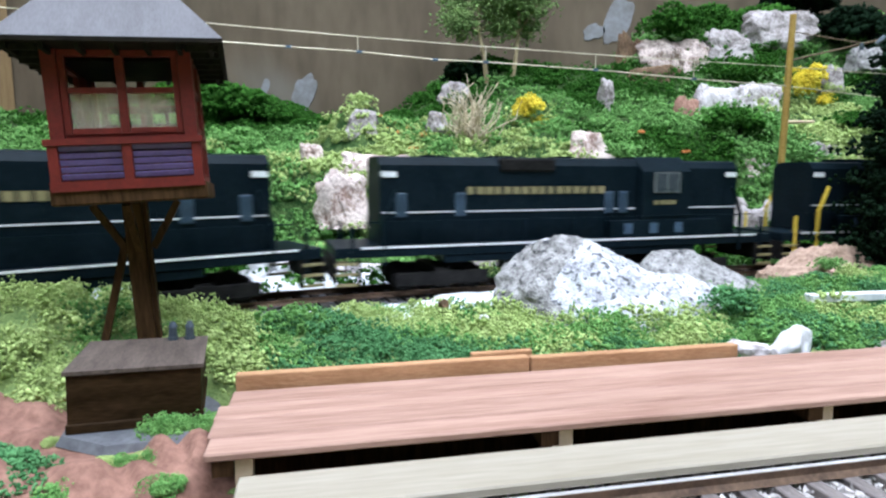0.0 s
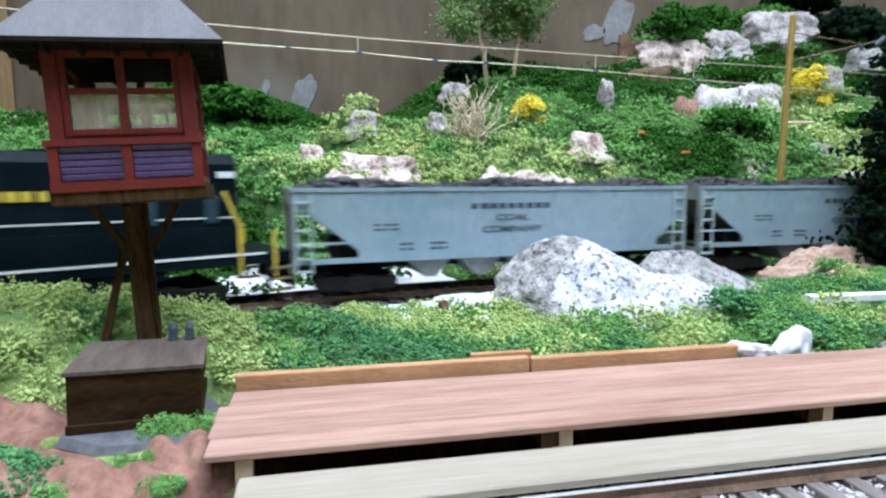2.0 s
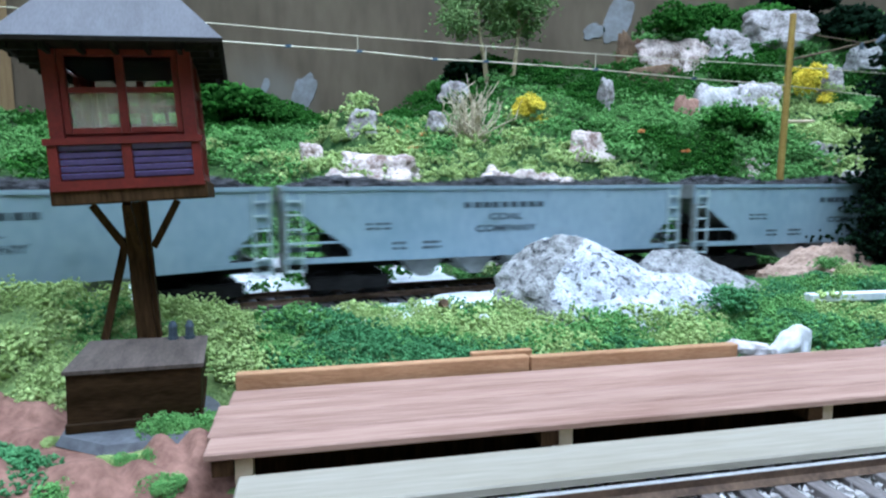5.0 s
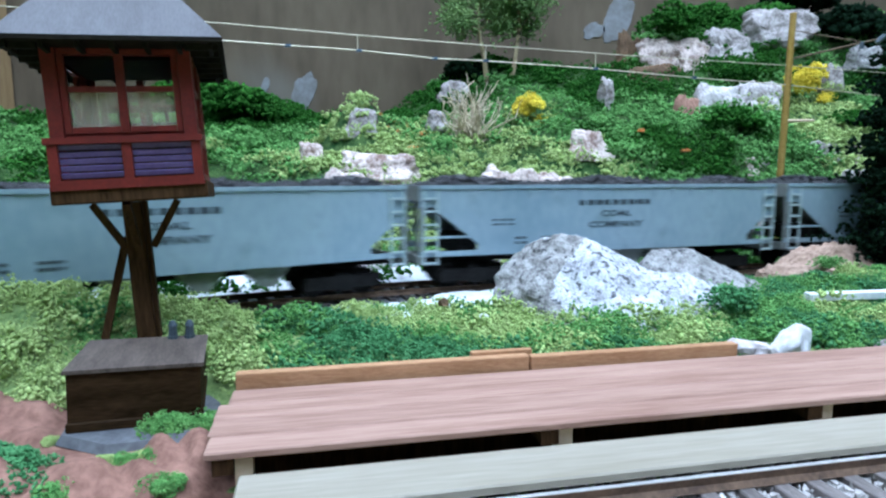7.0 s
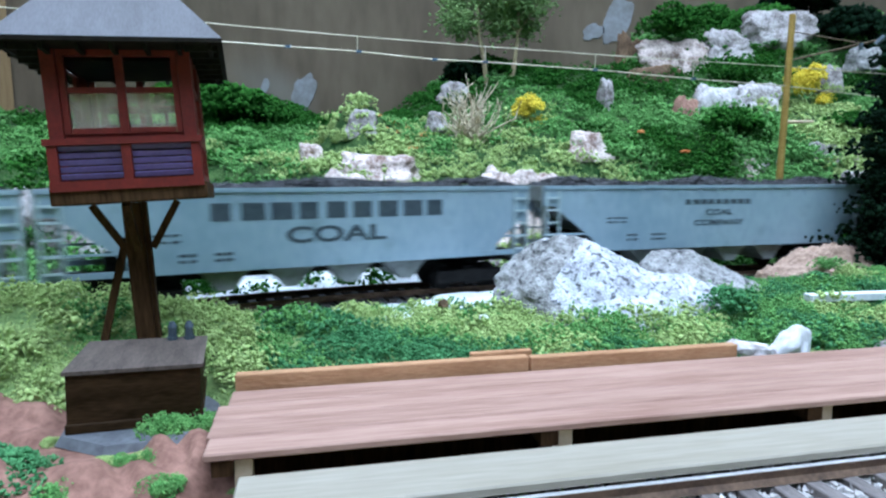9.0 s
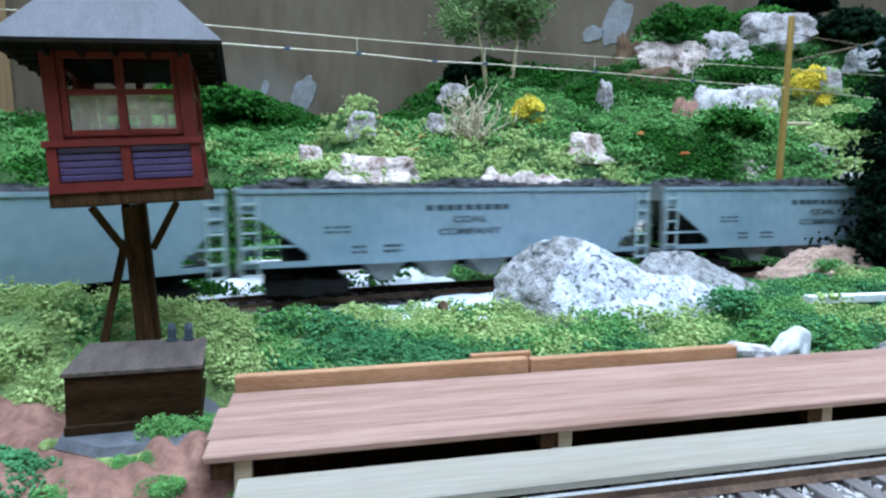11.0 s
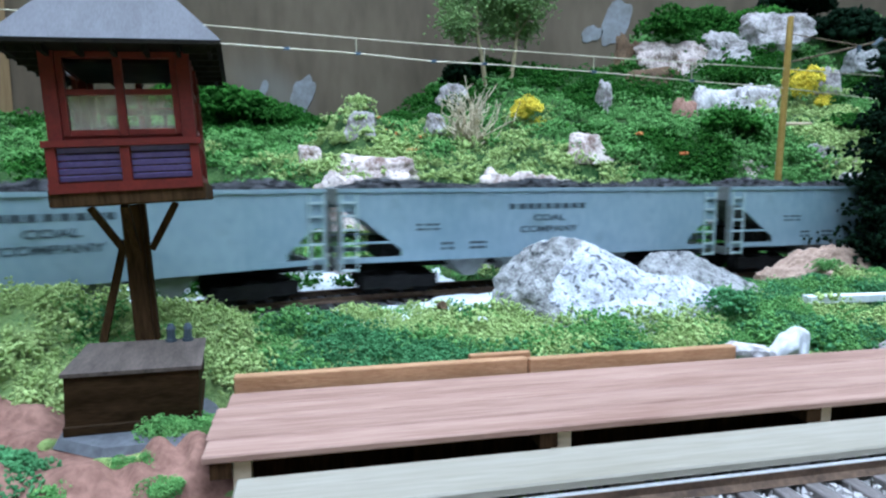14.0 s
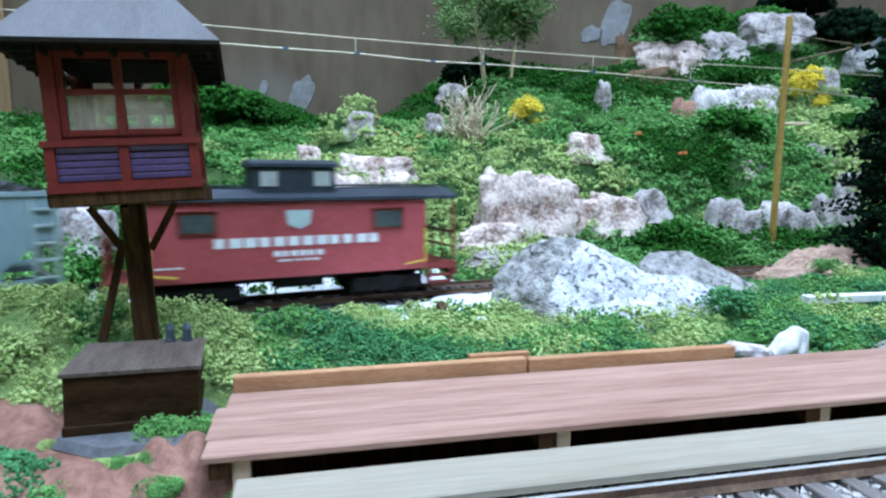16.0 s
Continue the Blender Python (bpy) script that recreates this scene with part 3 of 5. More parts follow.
def build_rocks():
    # The second granite puts the shade of the boulder's left side into colour.
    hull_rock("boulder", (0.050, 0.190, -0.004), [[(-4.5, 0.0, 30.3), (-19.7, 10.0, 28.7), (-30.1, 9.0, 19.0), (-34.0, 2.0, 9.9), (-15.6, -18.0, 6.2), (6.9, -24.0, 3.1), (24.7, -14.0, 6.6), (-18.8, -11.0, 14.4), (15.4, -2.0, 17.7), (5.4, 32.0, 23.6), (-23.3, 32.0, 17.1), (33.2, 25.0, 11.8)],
                  [(14.9, 2.0, 17.4), (29.6, 4.0, 18.2), (42.7, 6.0, 12.5), (36.3, -6.0, 8.6), (8.2, -20.0, 2.9), (26.9, 25.0, 11.8), (48.9, 25.0, 9.3), (26.4, -14.0, 5.7)]], (M["granite"], M["granite_dull_and_shade"]), "large grey and white speckled granite boulder beside the track", 11, 0.0016)
    hull_rock("boulder", (0.100, 0.230, -0.004), [[(-26.3, -4.0, 15.4), (-18.2, 0.0, 21.0), (-5.2, 2.0, 21.7), (11.2, -2.0, 13.7), (28.4, -8.0, 5.3), (13.4, -18.0, 4.0), (-28.0, -18.0, 6.1), (-6.8, 25.0, 15.9), (28.2, 25.0, 7.2)]], M["granite_dull_and_shade"], "low dull grey granite boulder behind a larger one", 5, 0.0016)
    hull_rock("boulder", (0.170, 0.272, -0.004), [[(-27.1, -4.0, 7.1), (-4.9, -2.0, 14.7), (8.5, 2.0, 19.2), (18.7, 4.0, 20.5), (29.5, 0.0, 9.6), (22.4, -10.0, 2.1), (-16.8, -17.0, 1.7), (-3.2, -14.0, 11.7), (17.6, 23.0, 9.1), (42.1, 23.0, 6.2)]], M["sandstone"], "tan sandstone rock half grown over with moss", 21, 0.0026)
    rock("white_stone", (0.0868, 0.1440, 0.0), (0.0070, 0.005, 0.0068), 20, M["quartz"], "white quartz lump beside the platform", 4, 9, 0.12, 4, freq=2.0)
    rock("white_stone", (0.0755, 0.1415, 0.0), (0.0085, 0.004, 0.0052), 8, M["outcrop_white"], "flat chip of pale stone beside the platform", 8, 8, 0.12, 3)
    rock("white_stone", (0.117, 0.150, 0.0), (0.006, 0.004, 0.003), 5, M["outcrop_grey"], "small pale stone in the turf", 9, 8, 0.12, 3)
    rock("white_stone", (0.0265, 0.1975, -0.003), (0.012, 0.006, 0.0075), 10, M["quartz"], "cream-white stone at the foot of the boulder", 14, 9, 0.25, 4)
    rock("pebble", (0.0002, 0.1790, 0.0062), (0.0017, 0.0014, 0.0017), 20, M["brownrock_and_shade"], "small brown pebble lying on the turf", 3, 6, 0.15, 3, category="pebble")
    rock("white_stone", (0.0115, 0.1640, 0.0058), (0.0017, 0.0010, 0.0010), 10, M["quartz"], "thin white chip lying on the turf", 6, 6, 0.15, 3)
    # behind the line
    for x, y, z, sx, sy, sz, turn, key, seed in OUTCROPS:
        rock("outcrop", (x, y, z), (sx, sy, sz), turn, M[key], OUTCROP_LABELS[key], seed, 14, 0.13, 5 if sx > 0.02 else 4, freq=2.8, strata=0.3, faces=(((0.1, -0.85, 0.5), 0.45), ((0.1, 0.1, 1.0), 0.55)))


OUTCROP_LABELS = dict(outcrop="pink and white rock outcrop on the hillside", outcrop_grey="grey-white rock outcrop on the hillside", brownrock_and_shade="dark brown cliff rock, darkened for ledge shade, on the hillside",
                      sandstone="tan rock on the hillside", quartz="white rock on the hillside", granite_dull_and_shade="dull grey rock high on the hillside", redrock="reddish-brown rock face under a white ledge", outcrop_white="white rock ledge on the hillside")
OUTCROPS = [
    (0.232, 0.625, 0.1483, 0.0387, 0.0232, 0.0341, -2, "outcrop", 31),
    (0.290, 0.632, 0.1619, 0.0384, 0.0230, 0.0318, 5, "outcrop_grey", 32),
    (0.349, 0.645, 0.1779, 0.0401, 0.0241, 0.0384, -4, "outcrop_grey", 67),
    (0.250, 0.615, 0.1436, 0.0265, 0.0159, 0.0262, 8, "outcrop", 68),
    # This dark rock is added in place of the shadow below the upper ledge.
    (0.209, 0.600, 0.1212, 0.0390, 0.0234, 0.0311, 2, "brownrock_and_shade", 34),
    (0.139, 0.515, 0.0993, 0.0073, 0.0120, 0.0276, 6, "outcrop_grey", 37),
    (0.105, 0.430, 0.0569, 0.0160, 0.0120, 0.0207, 13, "outcrop", 38),
    (-0.038, 0.375, 0.0407, 0.0309, 0.0185, 0.0179, 3, "outcrop", 39),
    (0.225, 0.445, 0.0461, 0.0105, 0.0120, 0.0134, 8, "outcrop", 47),
    (0.244, 0.450, 0.0494, 0.0099, 0.0120, 0.0113, -2, "outcrop_grey", 48),
    (0.287, 0.455, 0.0564, 0.0130, 0.0120, 0.0144, 5, "outcrop_grey", 49),
    (0.319, 0.460, 0.0483, 0.0147, 0.0120, 0.0246, 12, "outcrop", 50),
    (0.296, 0.430, 0.0238, 0.0141, 0.0120, 0.0251, 2, "outcrop_grey", 51),
    (0.342, 0.535, 0.1202, 0.0107, 0.0120, 0.0212, -1, "outcrop_grey", 53),
    (-0.059, 0.430, 0.0721, 0.0136, 0.0120, 0.0208, 6, "outcrop_grey", 54),
    (-0.088, 0.400, 0.0515, 0.0098, 0.0120, 0.0159, 13, "outcrop", 55),
    (0.011, 0.575, 0.1144, 0.0199, 0.0120, 0.0191, 3, "outcrop_grey", 56),
    (-0.004, 0.470, 0.0803, 0.0092, 0.0120, 0.0154, 10, "outcrop_grey", 57),
    (-0.160, 0.270, 0.0059, 0.0188, 0.0120, 0.0270, 0, "outcrop_white", 58),
    (-0.251, 0.360, 0.0414, 0.0171, 0.0120, 0.0102, 7, "outcrop_grey", 59),
    (-0.054, 0.330, 0.0190, 0.0167, 0.0120, 0.0293, 14, "outcrop", 60),
    (-0.164, 0.420, 0.0523, 0.0039, 0.0120, 0.0105, 4, "outcrop", 61),
    (0.232, 0.520, 0.0839, 0.0289, 0.0173, 0.0383, 6, "outcrop_white", 81),
    (0.275, 0.530, 0.0965, 0.0308, 0.0185, 0.0298, 14, "outcrop_white", 82),
    (0.203, 0.505, 0.0744, 0.0151, 0.0120, 0.0365, 20, "redrock", 83),
    (0.399, 0.575, 0.1450, 0.0186, 0.0120, 0.0208, 5, "granite_dull_and_shade", 84),
    (0.038, 0.352, 0.0107, 0.0236, 0.0120, 0.0388, 6, "outcrop", 70),
    (0.065, 0.358, 0.0133, 0.0263, 0.0126, 0.0334, -3, "outcrop", 71),
    (0.088, 0.360, 0.0110, 0.0207, 0.0120, 0.0223, 9, "outcrop", 72),
    (0.109, 0.366, 0.0121, 0.0196, 0.0120, 0.0229, 4, "outcrop", 73),
    (0.132, 0.375, 0.0194, 0.0158, 0.0120, 0.0194, 12, "outcrop_grey", 74),
    (0.031, 0.333, 0.0038, 0.0225, 0.0120, 0.0168, 2, "outcrop", 75),
    (0.191, 0.400, 0.0052, 0.0167, 0.0120, 0.0266, 8, "outcrop_grey", 76),
    (0.205, 0.395, -0.0001, 0.0154, 0.0120, 0.0253, -4, "outcrop_grey", 77),
    (0.228, 0.405, 0.0027, 0.0169, 0.0120, 0.0266, 5, "outcrop_white", 78),
    (0.244, 0.400, -0.0007, 0.0179, 0.0120, 0.0249, 12, "outcrop_grey", 79),
    (0.272, 0.410, -0.0015, 0.0220, 0.0120, 0.0344, 3, "outcrop_grey", 80),
    (0.198, 0.645, 0.1376, 0.0205, 0.0123, 0.0525, 12, "brownrock_and_shade", 33),
    (-0.183, 0.265, -0.0060, 0.0400, 0.0240, 0.0450, 30, "outcrop_grey", 37),
    (-0.078, 0.272, -0.0040, 0.0220, 0.0090, 0.0120, 20, "quartz", 65),
    (-0.038, 0.290, -0.0040, 0.0200, 0.0100, 0.0070, 20, "outcrop_white", 66),
    (0.030, 0.320, 0.0000, 0.0220, 0.0140, 0.0070, 12, "outcrop_grey", 56),
]
build_rocks()
build_near_turf()
build_hill_turf()


# ---- track ----
def build_track():
    pts = [line_at(s) for s in np.arange(LOOP[0, 0], LOOP[-1, 0], 0.008)]
    def sweep(name, off, prof, mat, z, label, parent=None):
        bm = bmesh.new()
        rings = []
        for x, y, a in pts:
            nx, ny = -math.sin(a), math.cos(a)
            rings.append([bm.verts.new((x + nx * (off + u), y + ny * (off + u), z + w)) for u, w in prof])
        k = len(prof)
        for i in range(len(rings)):
            r, q = rings[i], rings[(i + 1) % len(rings)]
            for j in range(k):
                bm.faces.new((r[j], r[(j + 1) % k], q[(j + 1) % k], q[j]))
        return link_mesh(name, bm, mat, parent, label)
    bed = sweep("roadbed", 0.0, [(-0.021, -0.0046), (-0.017, -0.0034), (0.017, -0.0034), (0.021, -0.0046)], M["ballast_dark"], 0.0, "")
    tagged(bed, "dark ballast roadbed under the main track", "roadbed", kind="structure")
    track = empty("railway_track", pose(0, 0, 0), "curved model railway track with rusty rails", "track")
    prof = [(-0.0011, -0.0021), (0.0011, -0.0021), (0.0004, -0.0012), (0.0005, 0.0), (-0.0005, 0.0), (-0.0004, -0.0012)]
    sweep("rail", -0.00825, prof, M["rust"], 0.0, "", track)
    sweep("rail", 0.00825, prof, M["rust"], 0.0, "", track)
    me = None
    far = bmesh.new()
    for s in np.arange(LOOP[0, 0], LOOP[-1, 0] - 0.004, 0.0068):
        x, y, a = line_at(float(s))
        m = pose(x, y, 0, 0, 0, math.degrees(a))
        if -0.14 < s < 0.40:
            if me is None:
                first = part("tie", boxes((-0.0015, 0.0015, -0.0148, 0.0148, -0.0040, -0.0022)), M["tie_dark"], track)
                me = first.data
                first.matrix_local = m
            else:
                t = new("tie", me)
                t.parent = track
                t.matrix_local = m
        else:
            box(far, -0.0015, 0.0015, -0.0148, 0.0148, -0.0040, -0.0022, m)
    part("ties", far, M["tie_dark"], track)["kind"] = "stuff"
    # loose dark stones on the shoulder
    p, s = [], []
    for _ in range(5000):
        d = RNG.uniform(-0.14, 0.42)
        x, y, a = line_at(d)
        off = RNG.normal(0, 0.007) + (-0.018 if RNG.random() < 0.6 else 0.016)
        if abs(off) < 0.0156 or (-0.02 < d < 0.09 and off < 0 and RNG.random() < 0.85):
            continue
        p.append((x - math.sin(a) * off, y + math.cos(a) * off, -0.0040 + RNG.uniform(0, 0.0006)))
        s.append(RNG.uniform(0.0004, 0.001))
    tagged(heap("ballast_stones", p, s, M["ballast_dark"], smooth=False), "loose dark ballast stones along the track", "ballast", kind="stuff")


build_track()


def build_front_track():
    """The track before the platform, with the platform's pale edge."""
    t = empty("siding_track", DECK, "straight track with a worn rail and weathered ties", "track")
    for v in (-0.0112, -0.0277):
        bm = prism(bmesh.new(), [(v - 0.0011, -0.0021), (v + 0.0011, -0.0021), (v + 0.0004, -0.0012), (v + 0.0005, 0.0), (v - 0.0005, 0.0), (v - 0.0004, -0.0012)], -0.02, 0.42)
        bmesh.ops.transform(bm, matrix=Matrix(((0, 1, 0, 0), (1, 0, 0, 0), (0, 0, 1, 0), (0, 0, 0, 1))), verts=bm.verts)
        bmesh.ops.recalc_face_normals(bm, faces=bm.faces)
        rail = part("rail", bm, M["rust"], t)
        part("railhead", boxes((-0.02, 0.42, v - 0.0004, v + 0.0004, 0.00002, 0.00014)), M["rail"], rail, "worn bright rail top")
    me = None
    rnd = random.Random(2)
    for i in range(62):
        m = pose(-0.01 + i * 0.0064, -0.020, rnd.uniform(-0.0001, 0.0001), 0, 0, rnd.uniform(-2.5, 2.5))
        if me is None:
            o = part("tie", boxes((-0.0014, 0.0014, -0.0145, 0.0145, -0.0044, -0.0022), bevel=0.0002), M["tie"], t)
            me = o.data
        else:
            o = new("tie", me)
            o.parent = t
        o.matrix_local = m
    p, s = [], []
    for _ in range(14000):
        u, v = RNG.uniform(-0.01, 0.22), RNG.uniform(-0.05, -0.004)
        q = DECK @ Vector((u, v, -0.0036 + RNG.uniform(-0.0006, 0.0007)))
        p.append(tuple(q))
        s.append(RNG.uniform(0.0004, 0.0009))
    tagged(heap("ballast_stones", p, s, M["ballast"], smooth=False), "pale ballast stones between the siding's ties", "ballast", kind="stuff")


build_front_track()


def build_platform():
    f = empty("station_platform", DECK, "low platform of pinkish-brown planks on pale posts", "platform")
    v = 0.0
    rnd = random.Random(9)
    for w in (0.0062, 0.0070, 0.0064, 0.0072):
        bm = boxes((-0.0015 + rnd.uniform(-0.0008, 0.0008), 0.36, v + 0.00013, v + w - 0.00013, 0.0042, 0.0055 + rnd.uniform(-0.00008, 0.00008)), bevel=0.00025)
        part("plank", bm, M["deck"], f)
        v += w
    for u in (0.004, 0.0555, 0.107, 0.158, 0.21, 0.26, 0.31):
        part("post", boxes((u - 0.0013, u + 0.0013, 0.0012, 0.0036, -0.0046, 0.0041)), M["palewood"], f)
        part("crossbeam", boxes((u - 0.0045, u - 0.0014, 0.0006, 0.0262, 0.0016, 0.0041)), M["timber"], f)
    part("back_sill", boxes((0.0, 0.36, 0.012, 0.0145, -0.0046, 0.0041)), M["timber"], f)
    e = tagged(link_mesh("platform_edge", boxes((0.0034, 0.36, -0.0108, -0.0003, 0.0004, 0.0020), bevel=0.0003), M["paleboard"]), "pale grey painted edge board beside the rail", "edge board")
    e.matrix_world = DECK
    for u in (0.006, 0.06, 0.12, 0.18, 0.24, 0.3):
        part("bearer", boxes((u, u + 0.004, -0.0098, -0.0014, -0.0046, 0.00038)), M["palewood"], e)
    for u0, u1, z, tilt in ((-0.0005, 0.0585, 0.0083, 0.0), (0.0590, 0.1085, 0.0080, 0.0)):
        b = tagged(link_mesh("edging_board", boxes((u0, u1, 0.0274, 0.0296, -0.0046, z), bevel=0.0002), M["edging"]), "raw orange-brown wooden board edging the platform", "edging board", "platform edging")
        b.matrix_world = DECK
    b = tagged(link_mesh("edging_board", boxes((0.0465, 0.0600, 0.0297, 0.0312, -0.0046, 0.0090), bevel=0.0002), M["edging"]), "short raw wooden board lapped behind the edging", "edging board", "platform edging")
    b.matrix_world = DECK


build_platform()


# ---- tower, battery box ----
def build_tower():
    """Raised crossing watchman's cabin on a braced timber post."""
    t = empty("watch_tower", TOWER_AT, "raised red watch cabin with grey hipped roof on timber post", "tower")
    W, D = 0.0124, 0.0130          # half width, half depth of the cabin
    z0, z1 = 0.0444, 0.0722
    # roof
    bm = bmesh.new()
    e, zt = 0.0205, 0.0872
    base = [bm.verts.new((x * e, y * e, z1)) for x, y in ((-1, -1), (1, -1), (1, 1), (-1, 1))]
    top = [bm.verts.new((x * 0.0085, y * 0.0085, zt)) for x, y in ((-1, -1), (1, -1), (1, 1), (-1, 1))]
    for i in range(4):
        bm.faces.new((base[i], base[(i + 1) % 4], top[(i + 1) % 4], top[i]))
    bm.faces.new(top)
    roof = part("roof", bm, M["roof"], t, "grey sheet hipped roof")
    # The eave's underside has its shade painted in as near-black.
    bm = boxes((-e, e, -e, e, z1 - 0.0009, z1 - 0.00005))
    part("eave", bm, M["roof_under_shade"], roof)
    # boards under the eaves, shade painted into their colour
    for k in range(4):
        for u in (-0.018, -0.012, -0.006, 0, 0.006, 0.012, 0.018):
            o = part("rafter", boxes((u - 0.0004, u + 0.0004, -e + 0.001, -D, z1 - 0.0022, z1 - 0.00095)), M["roof_under_shade"], roof)
            o.matrix_local = pose(0, 0, 0, 0, 0, 90 * k)
    # floor
    part("apron", boxes((-W - 0.0006, W + 0.0006, -D - 0.0012, -D - 0.0007, z0 - 0.0003, z0 + 0.0085)), M["timber"], t)
    part("floor_frame", boxes((-W - 0.0022, W + 0.0022, -D - 0.0028, D + 0.0022, z0 - 0.0042, z0 - 0.0005), bevel=0.0003), M["timber"], t)
    # walls: four corner posts, sills, lintels, window frames
    sill, lint = z0 + 0.0100, z1 - 0.0022
    for sx in (-1, 1):
        for sy in (-1, 1):
            part("corner_post", boxes((sx * W - 0.0013, sx * W + 0.0013, sy * D - 0.0013, sy * D + 0.0013, z0 - 0.0004, z1 - 0.001)), M["red"], t)
    for k in range(4):
        m = pose(0, 0, 0, 0, 0, 90 * k)
        w = part("wall", boxes((-W + 0.0014, W - 0.0014, -D - 0.0005, -D + 0.0005, z0 - 0.0004, sill)), M["red"], t)
        w.matrix_local = m
        w = part("lintel", boxes((-W + 0.0014, W - 0.0014, -D - 0.0007, -D + 0.0007, lint, z1 - 0.001)), M["red"], t)
        w.matrix_local = m
        win = part("window", boxes((-0.0008, 0.0008, -D - 0.0010, -D + 0.0002, sill, lint)), M["red"], t, "red two-light window")
        win.matrix_local = m
        for r in ((-W + 0.0014, -W + 0.0026, -D - 0.0008, -D + 0.0002, sill, lint), (W - 0.0026, W - 0.0014, -D - 0.0008, -D + 0.0002, sill, lint),
                  (-W + 0.0027, -0.0009, -D - 0.0008, -D + 0.0002, sill, sill + 0.0012), (0.0009, W - 0.0027, -D - 0.0008, -D + 0.0002, sill, sill + 0.0012),
                  (-W + 0.0027, -0.0009, -D - 0.0008, -D + 0.0002, sill + 0.0082, sill + 0.0093), (0.0009, W - 0.0027, -D - 0.0008, -D + 0.0002, sill + 0.0082, sill + 0.0093)):
            part("frame_bar", boxes(r), M["red"], win)
        for c, a, b in ((-W / 2 + 0.0009, -W + 0.0027, -0.0009), (W / 2 - 0.0009, 0.0009, W - 0.0027)):
            if k != 0:
                part("glazing_bar", boxes((c - 0.0004, c + 0.0004, -D - 0.0003, -D + 0.0001, sill + 0.0013, sill + 0.0081), (a, b, -D - 0.0002, -D, sill + 0.0044, sill + 0.0050)), M["timber"], win)
            for za, zb in ((sill + 0.0001, sill + 0.0086), (sill + 0.0087, lint - 0.0001)):
                # Lower front panes carry the painted glare; all others stay clear.
                p = part("pane", boxes((a, b, -D + 0.0003, -D + 0.0005, za, zb)), M["glare_glass"] if k == 0 and za < sill + 0.001 else M["glass"], win)
                p.visible_shadow = False
    part("glazing_bar", boxes((-0.0046, -0.0034, -D + 0.0010, -D + 0.0016, sill, sill + 0.0082), (0.0038, 0.0050, -D + 0.0010, -D + 0.0016, sill, sill + 0.0082),
                              (-0.0033, 0.0037, -D + 0.0010, -D + 0.0016, sill + 0.0042, sill + 0.0053), (0.0051, W - 0.0026, -D + 0.0010, -D + 0.0016, sill + 0.0042, sill + 0.0053)), M["timber"], t)
    # Ceiling added in the eave's near-black so that the upper panes look dark.
    part("inner_ceiling", boxes((-W + 0.0015, W - 0.0015, -D + 0.0015, D - 0.0015, lint - 0.0006, lint + 0.0002)), M["roof_under_shade"], t)
    # balcony front with violet louvres
    yb = -D - 0.0024
    bw = W + 0.0008
    for sx in (-1, 0, 1):
        part("baluster", boxes((sx * bw - 0.0009, sx * bw + 0.0009, yb - 0.0006, yb + 0.0008, z0 - 0.0004, z0 + 0.0076)), M["red"], t)
    part("top_rail", boxes((-bw - 0.0014, bw + 0.0014, yb - 0.0010, yb + 0.0012, z0 + 0.0077, z0 + 0.0090)), M["red"], t)
    part("bottom_rail", boxes((-bw - 0.0010, bw + 0.0010, yb - 0.0009, yb + 0.0010, z0 - 0.0014, z0 + 0.0006)), M["red"], t)
    for i in range(5):
        z = z0 + 0.0011 + i * 0.0014
        for a, b in ((-bw + 0.001, -0.001), (0.001, bw - 0.001)):
            bm = bmesh.new()
            box(bm, a, b, -0.0002, 0.0002, -0.0005, 0.0005, pose(0, yb + 0.0003, z + 0.0004, 18, 0, 0))
            part("louvre", bm, M["purple"], t, "violet louvre board")
    for sx in (-1, 1):
        part("side_rail", boxes((sx * bw - 0.0006, sx * bw + 0.0006, yb + 0.0013, D, z0 + 0.0076, z0 + 0.0088), (sx * bw - 0.0006, sx * bw + 0.0006, yb + 0.0013, D, z0 - 0.0004, z0 + 0.0010),
                                *[(sx * bw - 0.0006, sx * bw + 0.0006, y - 0.0004, y + 0.0004, z0 + 0.0011, z0 + 0.0075) for y in (-0.008, -0.002, 0.004, 0.010)]), M["red"], t)
    # post and braces
    part("post", boxes((-0.0046, -0.0006, -0.0018, 0.0018, -0.007, z0 - 0.0043), bevel=0.0003), M["timber"], t)
    part("post", boxes((-0.0005, 0.0004, -0.0012, 0.0016, -0.007, z0 - 0.0043), bevel=0.0001), M["timber"], t)
    for a, b in (((-0.0048, 0, 0.0295), (-0.0108, 0, z0 - 0.0044)), ((0.0008, 0, 0.0295), (0.0070, 0, z0 - 0.0044)),
                 ((-0.002, -0.0022, 0.0295), (-0.002, -0.0108, z0 - 0.0044)), ((-0.002, 0.0022, 0.0295), (-0.002, 0.0108, z0 - 0.0044))):
        part("brace", beam(bmesh.new(), a, b, 0.0015), M["timber"], t)
    part("prop", beam(bmesh.new(), (-0.0166, 0.002, -0.007), (-0.0050, 0.002, 0.032), 0.0016), M["timber"], t, "dark slanting prop against the post")


TOWER_AT = pose(-0.0664, 0.1367, 0.0, -2.0, -3.0, 18.5)
build_tower()


